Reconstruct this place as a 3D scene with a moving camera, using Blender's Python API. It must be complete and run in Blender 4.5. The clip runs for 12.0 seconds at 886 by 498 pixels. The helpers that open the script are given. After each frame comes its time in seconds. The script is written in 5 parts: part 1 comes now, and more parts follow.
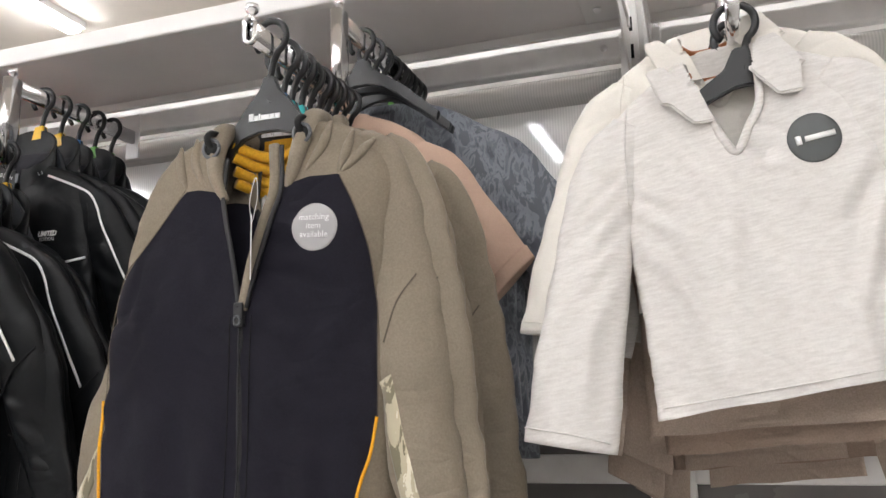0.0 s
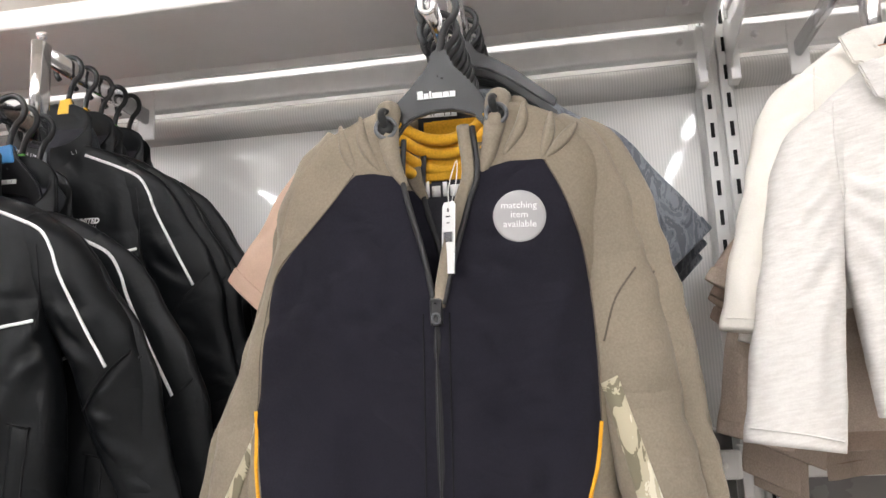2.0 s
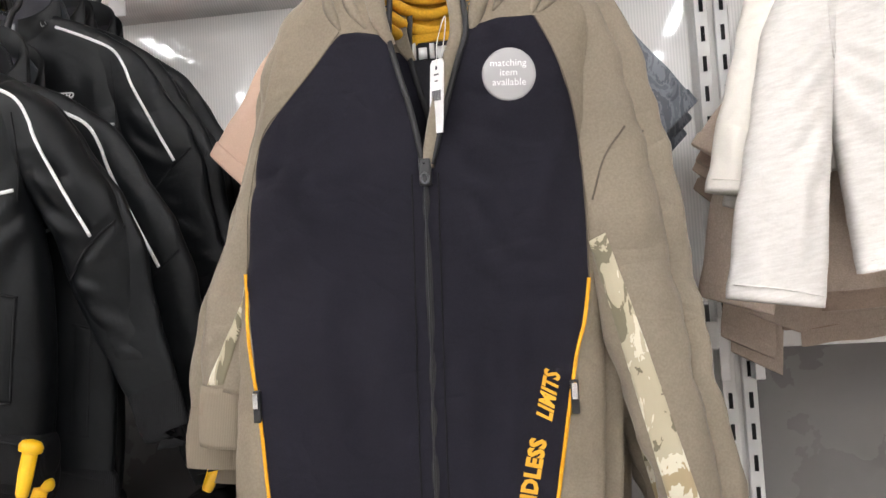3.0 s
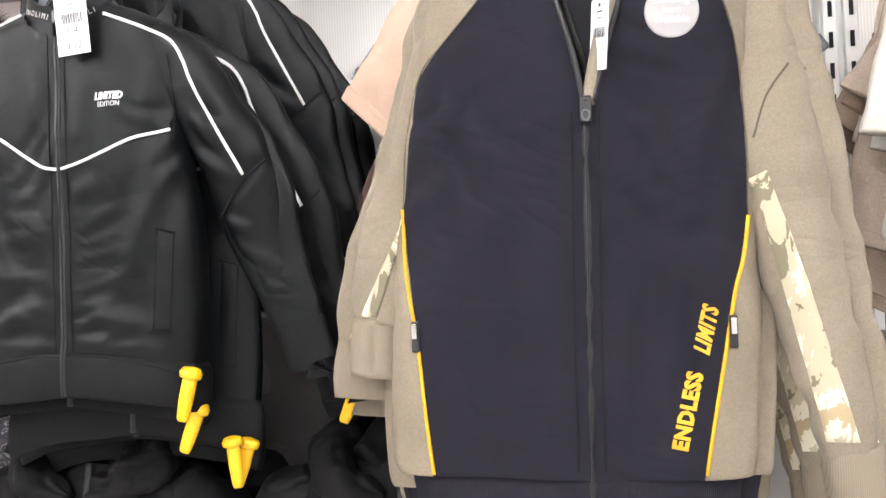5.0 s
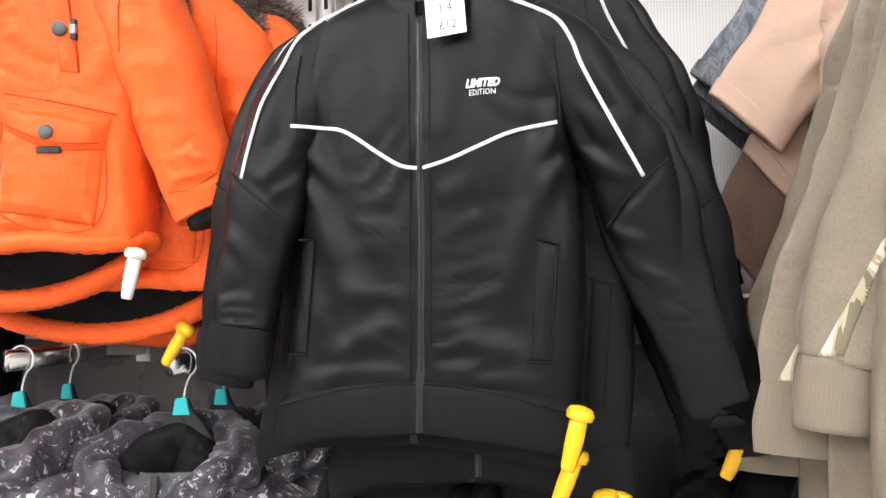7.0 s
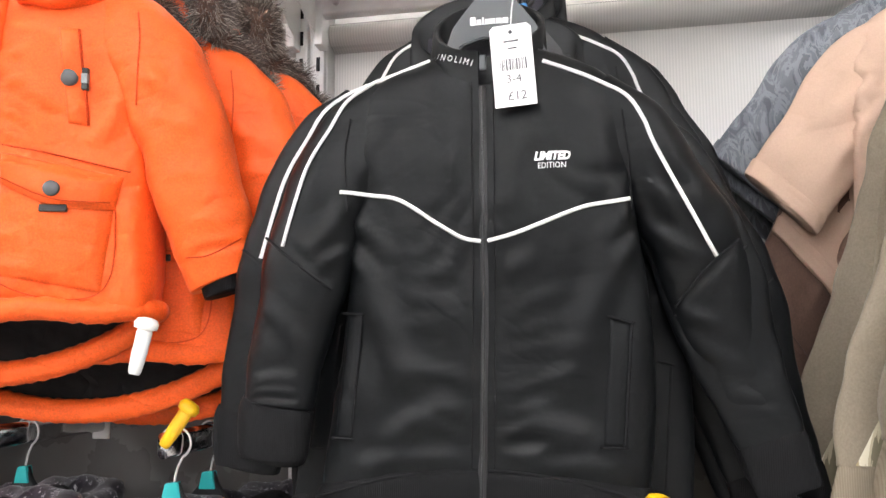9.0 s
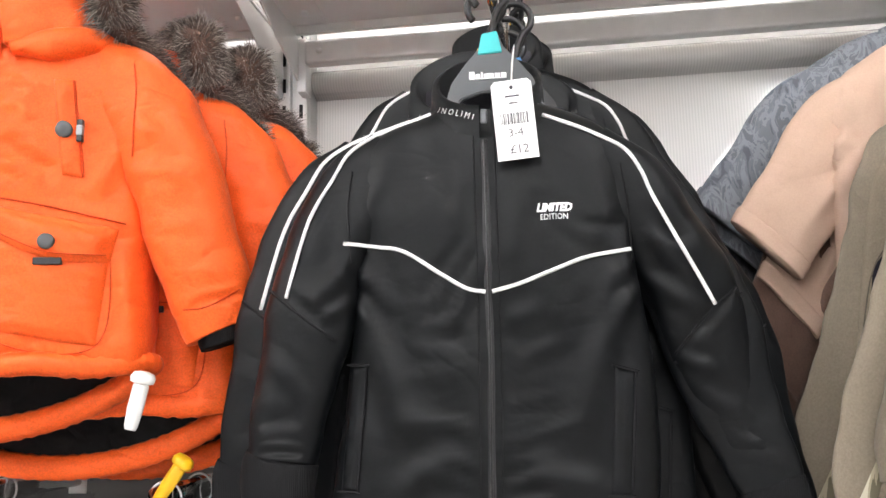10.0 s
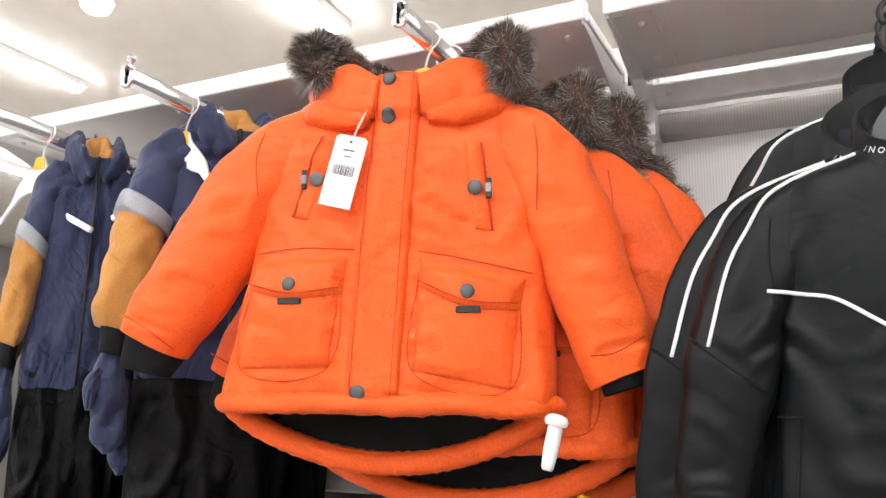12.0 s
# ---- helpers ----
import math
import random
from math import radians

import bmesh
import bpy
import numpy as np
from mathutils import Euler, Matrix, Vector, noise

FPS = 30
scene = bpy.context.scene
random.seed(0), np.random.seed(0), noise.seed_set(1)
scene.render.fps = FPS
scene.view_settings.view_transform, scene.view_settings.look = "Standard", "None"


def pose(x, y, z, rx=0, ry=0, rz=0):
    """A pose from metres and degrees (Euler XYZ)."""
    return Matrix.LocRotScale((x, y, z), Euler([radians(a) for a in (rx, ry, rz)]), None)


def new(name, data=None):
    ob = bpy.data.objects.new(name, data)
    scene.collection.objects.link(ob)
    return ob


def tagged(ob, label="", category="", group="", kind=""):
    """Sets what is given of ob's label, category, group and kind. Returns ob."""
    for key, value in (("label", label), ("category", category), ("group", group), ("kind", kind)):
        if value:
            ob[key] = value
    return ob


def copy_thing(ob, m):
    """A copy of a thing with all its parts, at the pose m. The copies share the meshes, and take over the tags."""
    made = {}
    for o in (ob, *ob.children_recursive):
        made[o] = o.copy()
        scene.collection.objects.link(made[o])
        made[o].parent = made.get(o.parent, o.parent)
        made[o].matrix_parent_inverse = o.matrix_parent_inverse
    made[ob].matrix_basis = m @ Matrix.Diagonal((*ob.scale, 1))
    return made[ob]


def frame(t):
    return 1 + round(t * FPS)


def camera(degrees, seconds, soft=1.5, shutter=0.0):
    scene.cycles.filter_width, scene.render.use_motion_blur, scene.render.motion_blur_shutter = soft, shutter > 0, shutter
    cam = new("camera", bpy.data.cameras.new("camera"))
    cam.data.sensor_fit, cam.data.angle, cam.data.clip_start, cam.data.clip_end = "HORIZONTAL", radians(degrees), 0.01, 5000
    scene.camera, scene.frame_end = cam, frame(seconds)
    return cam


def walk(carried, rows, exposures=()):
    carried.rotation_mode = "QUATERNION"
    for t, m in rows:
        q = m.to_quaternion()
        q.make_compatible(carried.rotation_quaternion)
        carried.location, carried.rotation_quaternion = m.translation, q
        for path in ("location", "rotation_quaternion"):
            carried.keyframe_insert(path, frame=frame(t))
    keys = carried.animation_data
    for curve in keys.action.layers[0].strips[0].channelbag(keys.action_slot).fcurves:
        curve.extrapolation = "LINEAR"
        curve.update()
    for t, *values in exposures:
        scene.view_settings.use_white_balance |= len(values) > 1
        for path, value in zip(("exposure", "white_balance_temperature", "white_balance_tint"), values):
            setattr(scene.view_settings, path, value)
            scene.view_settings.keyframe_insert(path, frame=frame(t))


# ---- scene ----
from mathutils.bvhtree import BVHTree

cam = camera(57.1, 12.0)
METRES, EYE, TILT, LEAN, TURN = 1.3, 1.42, 10.5, 1.5, 18.8
ROWS = [
    (0.0, 0.0, 0.0, 0.0, 0.0, -0.0, 0.0),
    (0.5, -0.0737, 0.0404, -0.0045, 0.73, -0.13, 0.88),
    (1.0, -0.1707, 0.0632, -0.0019, -1.12, -0.14, 0.51),
    (1.5, -0.2423, 0.0741, -0.0014, -4.61, -0.08, 0.2),
    (2.0, -0.2658, 0.0734, -0.0051, -9.61, -0.19, -0.46),
    (2.5, -0.2673, 0.0724, -0.0187, -10.63, -0.99, -0.56),
    (3.0, -0.2743, 0.0749, -0.0391, -11.24, -6.83, -0.21),
    (5.0, -0.3596, 0.0717, -0.058, -7.79, -9.48, -0.38),
    (5.5, -0.4071, 0.0779, -0.0586, -1.72, -9.27, -0.35),
    (6.0, -0.4546, 0.1028, -0.0666, -0.04, -8.6, -1.1),
    (6.5, -0.5331, 0.1692, -0.0802, -1.86, -8.29, -1.4),
    (7.0, -0.5914, 0.214, -0.0847, 0.02, -8.02, -0.66),
    (9.0, -0.7196, 0.2544, -0.0837, -7.09, -3.27, -2.6),
    (9.5, -0.7324, 0.2543, -0.0788, -8.84, -0.81, -2.67),
    (10.0, -0.7588, 0.2537, -0.0741, -10.22, -0.54, -2.19),
    (10.5, -0.8136, 0.2533, -0.0739, -2.97, -0.77, -0.99),
    (11.0, -0.8609, 0.2518, -0.0736, 4.19, -0.97, -0.79),
    (11.5, -0.8825, 0.2487, -0.0723, 7.45, -0.26, -0.79),
    (12.0, -0.8891, 0.2433, -0.0661, 7.66, 1.33, -1.19),
]
walk(cam, [(t, pose(0, 0, EYE, TILT, LEAN, TURN) @ pose(METRES * x, METRES * y, METRES * z, 90 + pitch, roll, yaw)) for t, x, y, z, yaw, pitch, roll in ROWS],
     exposures=[(0.0, -0.15), (0.5, 0.05), (2.5, 0.2), (3.2, 0.25), (5.0, 0.95), (6.0, 1.1), (6.5, 1.0), (7.0, 0.7), (9.0, 0.55), (10.0, 0.5), (11.0, 0.3), (12.0, 0.25)])

# ---- world and shop lights ----
world = bpy.data.worlds.new("shop_air")
scene.world = world
world.use_nodes = True
world.node_tree.nodes["Background"].inputs[0].default_value = (1.0, 0.95, 0.9, 1)
world.node_tree.nodes["Background"].inputs[1].default_value = 0.25

CEIL = 4.17


# ---- materials ----
def nodes_of(name):
    m = bpy.data.materials.new(name)
    m.use_nodes = True
    return m, m.node_tree.nodes, m.node_tree.links, m.node_tree.nodes["Principled BSDF"]


def noise_node(n, l, scale, detail=4, stretch=None):
    tc = n.new("ShaderNodeTexCoord")
    nz = n.new("ShaderNodeTexNoise")
    nz.inputs["Scale"].default_value, nz.inputs["Detail"].default_value = scale, detail
    if stretch:
        mp = n.new("ShaderNodeMapping")
        mp.inputs["Scale"].default_value = stretch
        l.new(tc.outputs["Object"], mp.inputs["Vector"])
        l.new(mp.outputs["Vector"], nz.inputs["Vector"])
    else:
        l.new(tc.outputs["Object"], nz.inputs["Vector"])
    return nz


def ramp(n, l, src, stops, constant=False):
    r = n.new("ShaderNodeValToRGB")
    if constant:
        r.color_ramp.interpolation = "CONSTANT"
    e = r.color_ramp.elements
    while len(e) < len(stops):
        e.new(0.5)
    for k, (p, c) in enumerate(stops):
        e[k].position, e[k].color = p, (*c, 1)
    l.new(src, r.inputs["Fac"])
    return r


def shade(c, f):
    return tuple(max(0.0, min(1.0, v * f)) for v in c)


def bump_to(n, l, b, sources):
    """Chain of (height socket, strength, distance) into the surface normal."""
    last = None
    for h, s, d in sources:
        bp = n.new("ShaderNodeBump")
        bp.inputs["Strength"].default_value, bp.inputs["Distance"].default_value = s, d
        l.new(h, bp.inputs["Height"])
        if last:
            l.new(last.outputs["Normal"], bp.inputs["Normal"])
        last = bp
    l.new(last.outputs["Normal"], b.inputs["Normal"])


def cloth(name, colour, rough=0.85, sheen=0.3, grain=900, grain_amt=0.25, crease=0.35, vary=0.12, fleck=None, second=None, spec=0.3, stretch=None, crease_scale=14, nap_scale=420, nap_amt=0.16):
    """Fabric: two-scale colour variation, a fine knit grain and soft creases. second: the other panel's colour, where the attribute 'panel' is negative."""
    m, n, l, b = nodes_of(name)
    big, fine = noise_node(n, l, 9, 5), noise_node(n, l, grain, 2, stretch)
    soft = noise_node(n, l, crease_scale, 3)

    def tone(c):
        return ramp(n, l, big.outputs["Fac"], [(0.3, shade(c, 1 - vary)), (0.7, shade(c, 1 + vary))]).outputs["Color"]
    col = tone(colour)
    if second:
        at = n.new("ShaderNodeAttribute")
        at.attribute_name = "panel"
        gt = n.new("ShaderNodeMath")
        gt.operation = "GREATER_THAN"
        gt.inputs[1].default_value = 0.0
        l.new(at.outputs["Fac"], gt.inputs[0])
        mx = n.new("ShaderNodeMix")
        mx.data_type = "RGBA"
        l.new(gt.outputs[0], mx.inputs["Factor"])
        l.new(tone(second), mx.inputs["A"])
        l.new(col, mx.inputs["B"])
        col = mx.outputs["Result"]
    if fleck:
        fl = noise_node(n, l, 55, 4, (1, 1, 6))
        fr = ramp(n, l, fl.outputs["Fac"], [(0.35, (0, 0, 0)), (0.68, (1, 1, 1))])
        mx = n.new("ShaderNodeMix")
        mx.data_type = "RGBA"
        l.new(fr.outputs["Color"], mx.inputs["Factor"])
        l.new(col, mx.inputs["A"])
        mx.inputs["B"].default_value = (*fleck, 1)
        col = mx.outputs["Result"]
    nap = noise_node(n, l, nap_scale, 3)
    nr = ramp(n, l, nap.outputs["Fac"], [(0.32, (1 - nap_amt,) * 3), (0.68, (1 + nap_amt * 0.4,) * 3)])
    mul = n.new("ShaderNodeMix")
    mul.data_type, mul.blend_type = "RGBA", "MULTIPLY"
    mul.inputs["Factor"].default_value = 1.0
    l.new(col, mul.inputs["A"])
    l.new(nr.outputs["Color"], mul.inputs["B"])
    l.new(mul.outputs["Result"], b.inputs["Base Color"])
    b.inputs["Roughness"].default_value = rough
    b.inputs["Specular IOR Level"].default_value = spec
    b.inputs["Sheen Weight"].default_value = sheen
    b.inputs["Sheen Roughness"].default_value = 0.5
    # sharp creases: thin valleys of a warped noise
    cn = noise_node(n, l, 7, 2, (1.0, 1.0, 1.9))
    cn.inputs["Distortion"].default_value = 0.9
    cr = ramp(n, l, cn.outputs["Fac"], [(0.40, (1, 1, 1)), (0.5, (0, 0, 0)), (0.58, (1, 1, 1))])
    bump_to(n, l, b, [(soft.outputs["Fac"], crease, 0.012), (cr.outputs["Color"], crease * 0.45, 0.006), (fine.outputs["Fac"], grain_amt, 0.0008)])
    return m


def rib_cloth(name, colour, rough=0.85, pitch=520):
    """Ribbed knit with its ribs upright."""
    m, n, l, b = nodes_of(name)
    tc = n.new("ShaderNodeTexCoord")
    w = n.new("ShaderNodeTexWave")
    w.bands_direction = "X"
    w.inputs["Scale"].default_value, w.inputs["Distortion"].default_value = pitch / 3.2, 0.6
    l.new(tc.outputs["Object"], w.inputs["Vector"])
    # groove shade put into the colour: darker where the rib wave is low
    r = ramp(n, l, w.outputs["Fac"], [(0.0, shade(colour, 0.85)), (0.6, shade(colour, 1.05))])
    l.new(r.outputs["Color"], b.inputs["Base Color"])
    b.inputs["Roughness"].default_value = rough
    b.inputs["Specular IOR Level"].default_value = 0.15
    bump_to(n, l, b, [(w.outputs["Fac"], 0.3, 0.001)])
    return m


def patterned(name, stops, scale, rough=0.85, distortion=1.2, fine=True, stretch=None):
    """Printed fabric: flat areas of colour with ragged borders."""
    m, n, l, b = nodes_of(name)
    nz = noise_node(n, l, scale, 5, stretch)
    nz.inputs["Distortion"].default_value = distortion
    nz.inputs["Roughness"].default_value = 0.62
    r = ramp(n, l, nz.outputs["Fac"], stops, True)
    l.new(r.outputs["Color"], b.inputs["Base Color"])
    b.inputs["Roughness"].default_value = rough
    b.inputs["Sheen Weight"].default_value = 0.2
    g, s = noise_node(n, l, 800, 2), noise_node(n, l, 12, 3)
    bump_to(n, l, b, [(s.outputs["Fac"], 0.4, 0.012), (g.outputs["Fac"], 0.2, 0.0008)])
    return m


def hard(name, colour, rough=0.4, metal=0.0, vary=0.06, scale=25, bump=0.05, coat=0.0, rough_vary=0.1):
    """Paint, plastic or metal with faint blotches, smears and dents."""
    m, n, l, b = nodes_of(name)
    nz, fn = noise_node(n, l, scale, 6), noise_node(n, l, scale * 14, 3)
    r = ramp(n, l, nz.outputs["Fac"], [(0.3, shade(colour, 1 - vary)), (0.7, shade(colour, 1 + vary))])
    l.new(r.outputs["Color"], b.inputs["Base Color"])
    rr = ramp(n, l, nz.outputs["Fac"], [(0.25, (rough - rough_vary,) * 3), (0.75, (rough + rough_vary,) * 3)])
    l.new(rr.outputs["Color"], b.inputs["Roughness"])
    b.inputs["Metallic"].default_value = metal
    b.inputs["Coat Weight"].default_value = coat
    bump_to(n, l, b, [(nz.outputs["Fac"], bump, 0.004), (fn.outputs["Fac"], bump, 0.0006)])
    return m


def glow(name, colour, strength):
    m, n, l, b = nodes_of(name)
    b.inputs["Base Color"].default_value = (0.9, 0.9, 0.9, 1)
    b.inputs["Emission Color"].default_value = (*colour, 1)
    b.inputs["Emission Strength"].default_value = strength
    return m


NAVY, KHAKI = (0.013, 0.012, 0.018), (0.215, 0.18, 0.135)
m_black = cloth("black_tricot", (0.0060, 0.0066, 0.0074), 0.39, 0.0, 1500, 0.08, 0.14, 0.12, spec=0.15, crease_scale=22)
m_black_rib = rib_cloth("black_rib", (0.0060, 0.0060, 0.0068), 0.7)
m_hood = cloth("khaki_fleece", KHAKI, 0.9, 0.1, 700, 0.4, 0.4, 0.08, nap_amt=0.13)
m_hood_body = cloth("navy_khaki_fleece", NAVY, 0.85, 0.02, 800, 0.3, 0.3, 0.12, second=KHAKI, spec=0.12, nap_amt=0.13)
m_khaki_rib = rib_cloth("khaki_rib", KHAKI)
m_navy_rib = rib_cloth("navy_rib", NAVY)
m_inside = cloth("navy_inside", (0.03, 0.029, 0.036), 0.9, 0.2)
m_camo = patterned("camo_print", [(0.0, (0.16, 0.14, 0.09)), (0.42, (0.42, 0.37, 0.26)), (0.5, (0.62, 0.58, 0.46)), (0.58, (0.36, 0.28, 0.16))], 16, stretch=(1, 1, 0.45))
m_camo_grey = patterned("leaf_print_grey", [(0.0, (0.085, 0.095, 0.115)), (0.40, (0.14, 0.15, 0.175)), (0.48, (0.2, 0.215, 0.24)), (0.56, (0.11, 0.12, 0.14))], 40, stretch=(1, 1, 0.45))
m_tan = cloth("tan_jersey", (0.53, 0.37, 0.285), 0.85, 0.0, 1100, 0.15, 0.22, 0.05, nap_amt=0.05)
m_brown = cloth("brown_jersey", (0.12, 0.068, 0.05), 0.85, 0.2, 1100, 0.2, 0.45, 0.08)
m_oat = cloth("oat_marl_jersey", (0.70, 0.675, 0.645), 0.9, 0.0, 1400, 0.12, 0.25, 0.04, nap_amt=0.05, fleck=(0.61, 0.58, 0.55))
# fawn and darker taupe alternate; their tones also carry shade between stacked hems
m_fawn = cloth("fawn_jersey", (0.50, 0.405, 0.335), 0.9, 0.0, 1400, 0.2, 0.5, 0.05)
m_taupe = cloth("taupe_jersey", (0.36, 0.27, 0.215), 0.9, 0.0, 1400, 0.2, 0.5, 0.05)
m_cream = cloth("cream_jersey", (0.74, 0.705, 0.645), 0.9, 0.0, 1400, 0.12, 0.25, 0.04, nap_amt=0.04)
m_orange = cloth("orange_twill", (0.88, 0.113, 0.012), 0.55, 0.05, 1600, 0.14, 0.36, 0.04, spec=0.3, crease_scale=34)
m_orange_seam = cloth("orange_stitching", (0.6, 0.052, 0.005), 0.8, 0.0)
m_lining = cloth("black_quilt_lining", (0.006, 0.0055, 0.006), 0.7, 0.0, 500, 0.2, 0.8, spec=0.15)
m_yellow_lining = cloth("yellow_mesh_lining", (0.72, 0.38, 0.02), 0.85, 0.2, 500, 0.5, 0.4)
m_coat_navy = cloth("navy_twill", (0.026, 0.034, 0.085), 0.65, 0.15, 1300, 0.15, 0.7, 0.1)
m_mustard = cloth("mustard_twill", (0.5, 0.225, 0.05), 0.65, 0.15, 1300, 0.15, 0.8, 0.08)
m_reflective = cloth("grey_reflective_tape", (0.3, 0.31, 0.33), 0.4, 0.0, 900, 0.1, 0.2, 0.04, spec=0.6)
m_speckle = patterned("speckled_puffer", [(0.0, (0.6, 0.59, 0.62)), (0.36, (0.04, 0.034, 0.05)), (0.47, (0.02, 0.017, 0.025)), (0.56, (0.055, 0.05, 0.07)), (0.615, (0.6, 0.59, 0.62)), (0.64, (0.035, 0.03, 0.045))], 64, 0.45, 0.5)
m_white_cord = cloth("white_piping", (0.82, 0.82, 0.82), 0.6, 0.0, 1500, 0.15, 0.1, 0.03)
m_yellow_cord = cloth("yellow_piping", (0.75, 0.36, 0.015), 0.6, 0.0, 1500, 0.15, 0.1, 0.04)
m_rust = cloth("rust_jersey", (0.42, 0.16, 0.07), 0.9, 0.0)
m_thread = cloth("dark_stitching", (0.006, 0.006, 0.007), 0.9, 0.0)
m_khaki_thread = cloth("khaki_stitching", shade(KHAKI, 0.5), 0.9, 0.0)
m_zip = hard("black_zip_tape", (0.012, 0.012, 0.013), 0.6)
m_print_white = hard("white_print", (0.8, 0.8, 0.8), 0.5)
m_print_yellow = hard("yellow_print", (0.72, 0.36, 0.02), 0.5)
m_plastic = hard("black_plastic", (0.012, 0.012, 0.013), 0.35, 0, 0.1)
m_hanger_grey = hard("charcoal_plastic", (0.055, 0.06, 0.066), 0.4)
m_chrome = hard("chrome", (0.82, 0.82, 0.83), 0.16, 1.0, 0.04, 18, 0.03, rough_vary=0.06)
m_steel = hard("zinc_plated_steel", (0.87, 0.86, 0.85), 0.36, 0.25, 0.06, 22, 0.05)
m_white_metal = hard("white_powder_coat", (0.86, 0.84, 0.82), 0.42, 0, 0.03, 12, 0.04)
m_shelf_under = hard("pale_shelf_underside", (0.85, 0.81, 0.79), 0.38, 0, 0.05, 6, 0.03)
m_upright = hard("light_grey_upright", (0.74, 0.73, 0.71), 0.4, 0, 0.05, 15, 0.05)
# near-black colour standing in for the shade inside slots and holes
m_slot = hard("slot_shadow_black", (0.01, 0.01, 0.01), 0.9)
m_low_panel = hard("dark_grey_panel", (0.16, 0.15, 0.145), 0.28, 0, 0.05, 5, 0.03)
m_paper = hard("white_card", (0.86, 0.86, 0.86), 0.6, 0, 0.02)
m_ink = hard("grey_ink", (0.08, 0.08, 0.09), 0.7)
m_sticker = hard("silver_sticker", (0.36, 0.35, 0.35), 0.45, 0, 0.05)
m_sticker_dark = hard("charcoal_sticker", (0.07, 0.075, 0.075), 0.5)
m_tag_yellow = hard("yellow_plastic", (0.85, 0.48, 0.01), 0.35)
m_tag_white = hard("white_plastic", (0.82, 0.82, 0.8), 0.35)
m_teal = hard("teal_plastic", (0.02, 0.45, 0.46), 0.4)
m_green = hard("green_plastic", (0.12, 0.42, 0.06), 0.4)
m_blue = hard("blue_plastic", (0.06, 0.25, 0.55), 0.4)
m_lilac = hard("lilac_plastic", (0.42, 0.34, 0.55), 0.4)
m_snap = hard("gunmetal_snap", (0.10, 0.105, 0.11), 0.4, 0.6, 0.1)
m_cord_black = cloth("black_cord", (0.012, 0.012, 0.012), 0.85, 0.1)
m_floor = hard("cream_vinyl_floor", (0.42, 0.395, 0.37), 0.35, 0, 0.08, 3, 0.02)
m_ceiling = hard("cream_ceiling", (0.76, 0.70, 0.63), 0.9, 0, 0.04, 4, 0.03)
m_wall = hard("pale_shop_wall", (0.24, 0.225, 0.215), 0.8, 0, 0.04, 3, 0.03)
m_tube = glow("lit_tube", (0.955, 0.97, 1.0), 63)


def panel_material():
    """Clear ribbed plastic sheet over a pale backing."""
    m, n, l, b = nodes_of("ribbed_clear_sheet")
    tc = n.new("ShaderNodeTexCoord")
    w = n.new("ShaderNodeTexWave")
    w.bands_direction = "X"
    w.inputs["Scale"].default_value, w.inputs["Distortion"].default_value = 62, 0.0
    l.new(tc.outputs["Object"], w.inputs["Vector"])
    nz = noise_node(n, l, 3, 4)
    r = ramp(n, l, nz.outputs["Fac"], [(0.3, (0.84, 0.82, 0.79)), (0.7, (0.9, 0.88, 0.86))])
    # the rib wave also darkens the colour, as shade in the grooves
    mx = n.new("ShaderNodeMix")
    mx.data_type = "RGBA"
    mx.blend_type = "MULTIPLY"
    mx.inputs["Factor"].default_value = 0.14
    l.new(r.outputs["Color"], mx.inputs["A"])
    l.new(w.outputs["Color"], mx.inputs["B"])
    l.new(mx.outputs["Result"], b.inputs["Base Color"])
    b.inputs["Roughness"].default_value = 0.16
    b.inputs["Coat Weight"].default_value = 0.5
    bump_to(n, l, b, [(w.outputs["Fac"], 0.12, 0.0006), (nz.outputs["Fac"], 0.15, 0.01)])
    return m


m_panel = panel_material()


def fur_material():
    m, n, l, b = nodes_of("faux_fur")
    g = n.new("ShaderNodeNewGeometry")
    r = ramp(n, l, g.outputs["Random Per Island"], [(0.0, (0.030, 0.021, 0.017)), (0.4, (0.06, 0.043, 0.034)), (0.72, (0.19, 0.15, 0.125)), (1.0, (0.6, 0.53, 0.48))])
    l.new(r.outputs["Color"], b.inputs["Base Color"])
    b.inputs["Roughness"].default_value = 0.6
    return m


m_fur = fur_material()


# ---- mesh helpers ----
def part(name, data, material, parent=None, label=""):
    """Links a mesh (or a bmesh) as one object under a thing or a part."""
    if isinstance(data, bmesh.types.BMesh):
        me = bpy.data.meshes.new(name)
        data.to_mesh(me)
        data.free()
    else:
        me = data
        me.name = name
    if not me.materials:
        me.materials.append(material)
    ob = new(name, me)
    if parent:
        ob.parent = parent
    if label:
        ob["label"] = label
    return ob


def thing(name, m, label, category, group="", kind=""):
    ob = new(name)
    ob.empty_display_size = 0.05
    ob.matrix_basis = m
    return tagged(ob, label, category, group, kind)


def smooth(me, on=True):
    me.polygons.foreach_set("use_smooth", [on] * len(me.polygons))
    return me


def from_faces(verts, faces, soft=True):
    me = bpy.data.meshes.new("mesh")
    me.from_pydata([tuple(v) for v in verts], [], faces)
    me.update()
    return smooth(me, soft)


def loft(rings, closed=True, cap=True):
    """Skin over rings of equal length."""
    k = len(rings[0])
    verts = [p for r in rings for p in r]
    faces = []
    for i in range(len(rings) - 1):
        for j in range(k if closed else k - 1):
            a, b2 = i * k + j, i * k + (j + 1) % k
            faces.append((a, b2, b2 + k, a + k))
    if cap and closed:
        faces += [tuple(reversed(range(k))), tuple(range((len(rings) - 1) * k, len(rings) * k))]
    return from_faces(verts, faces)


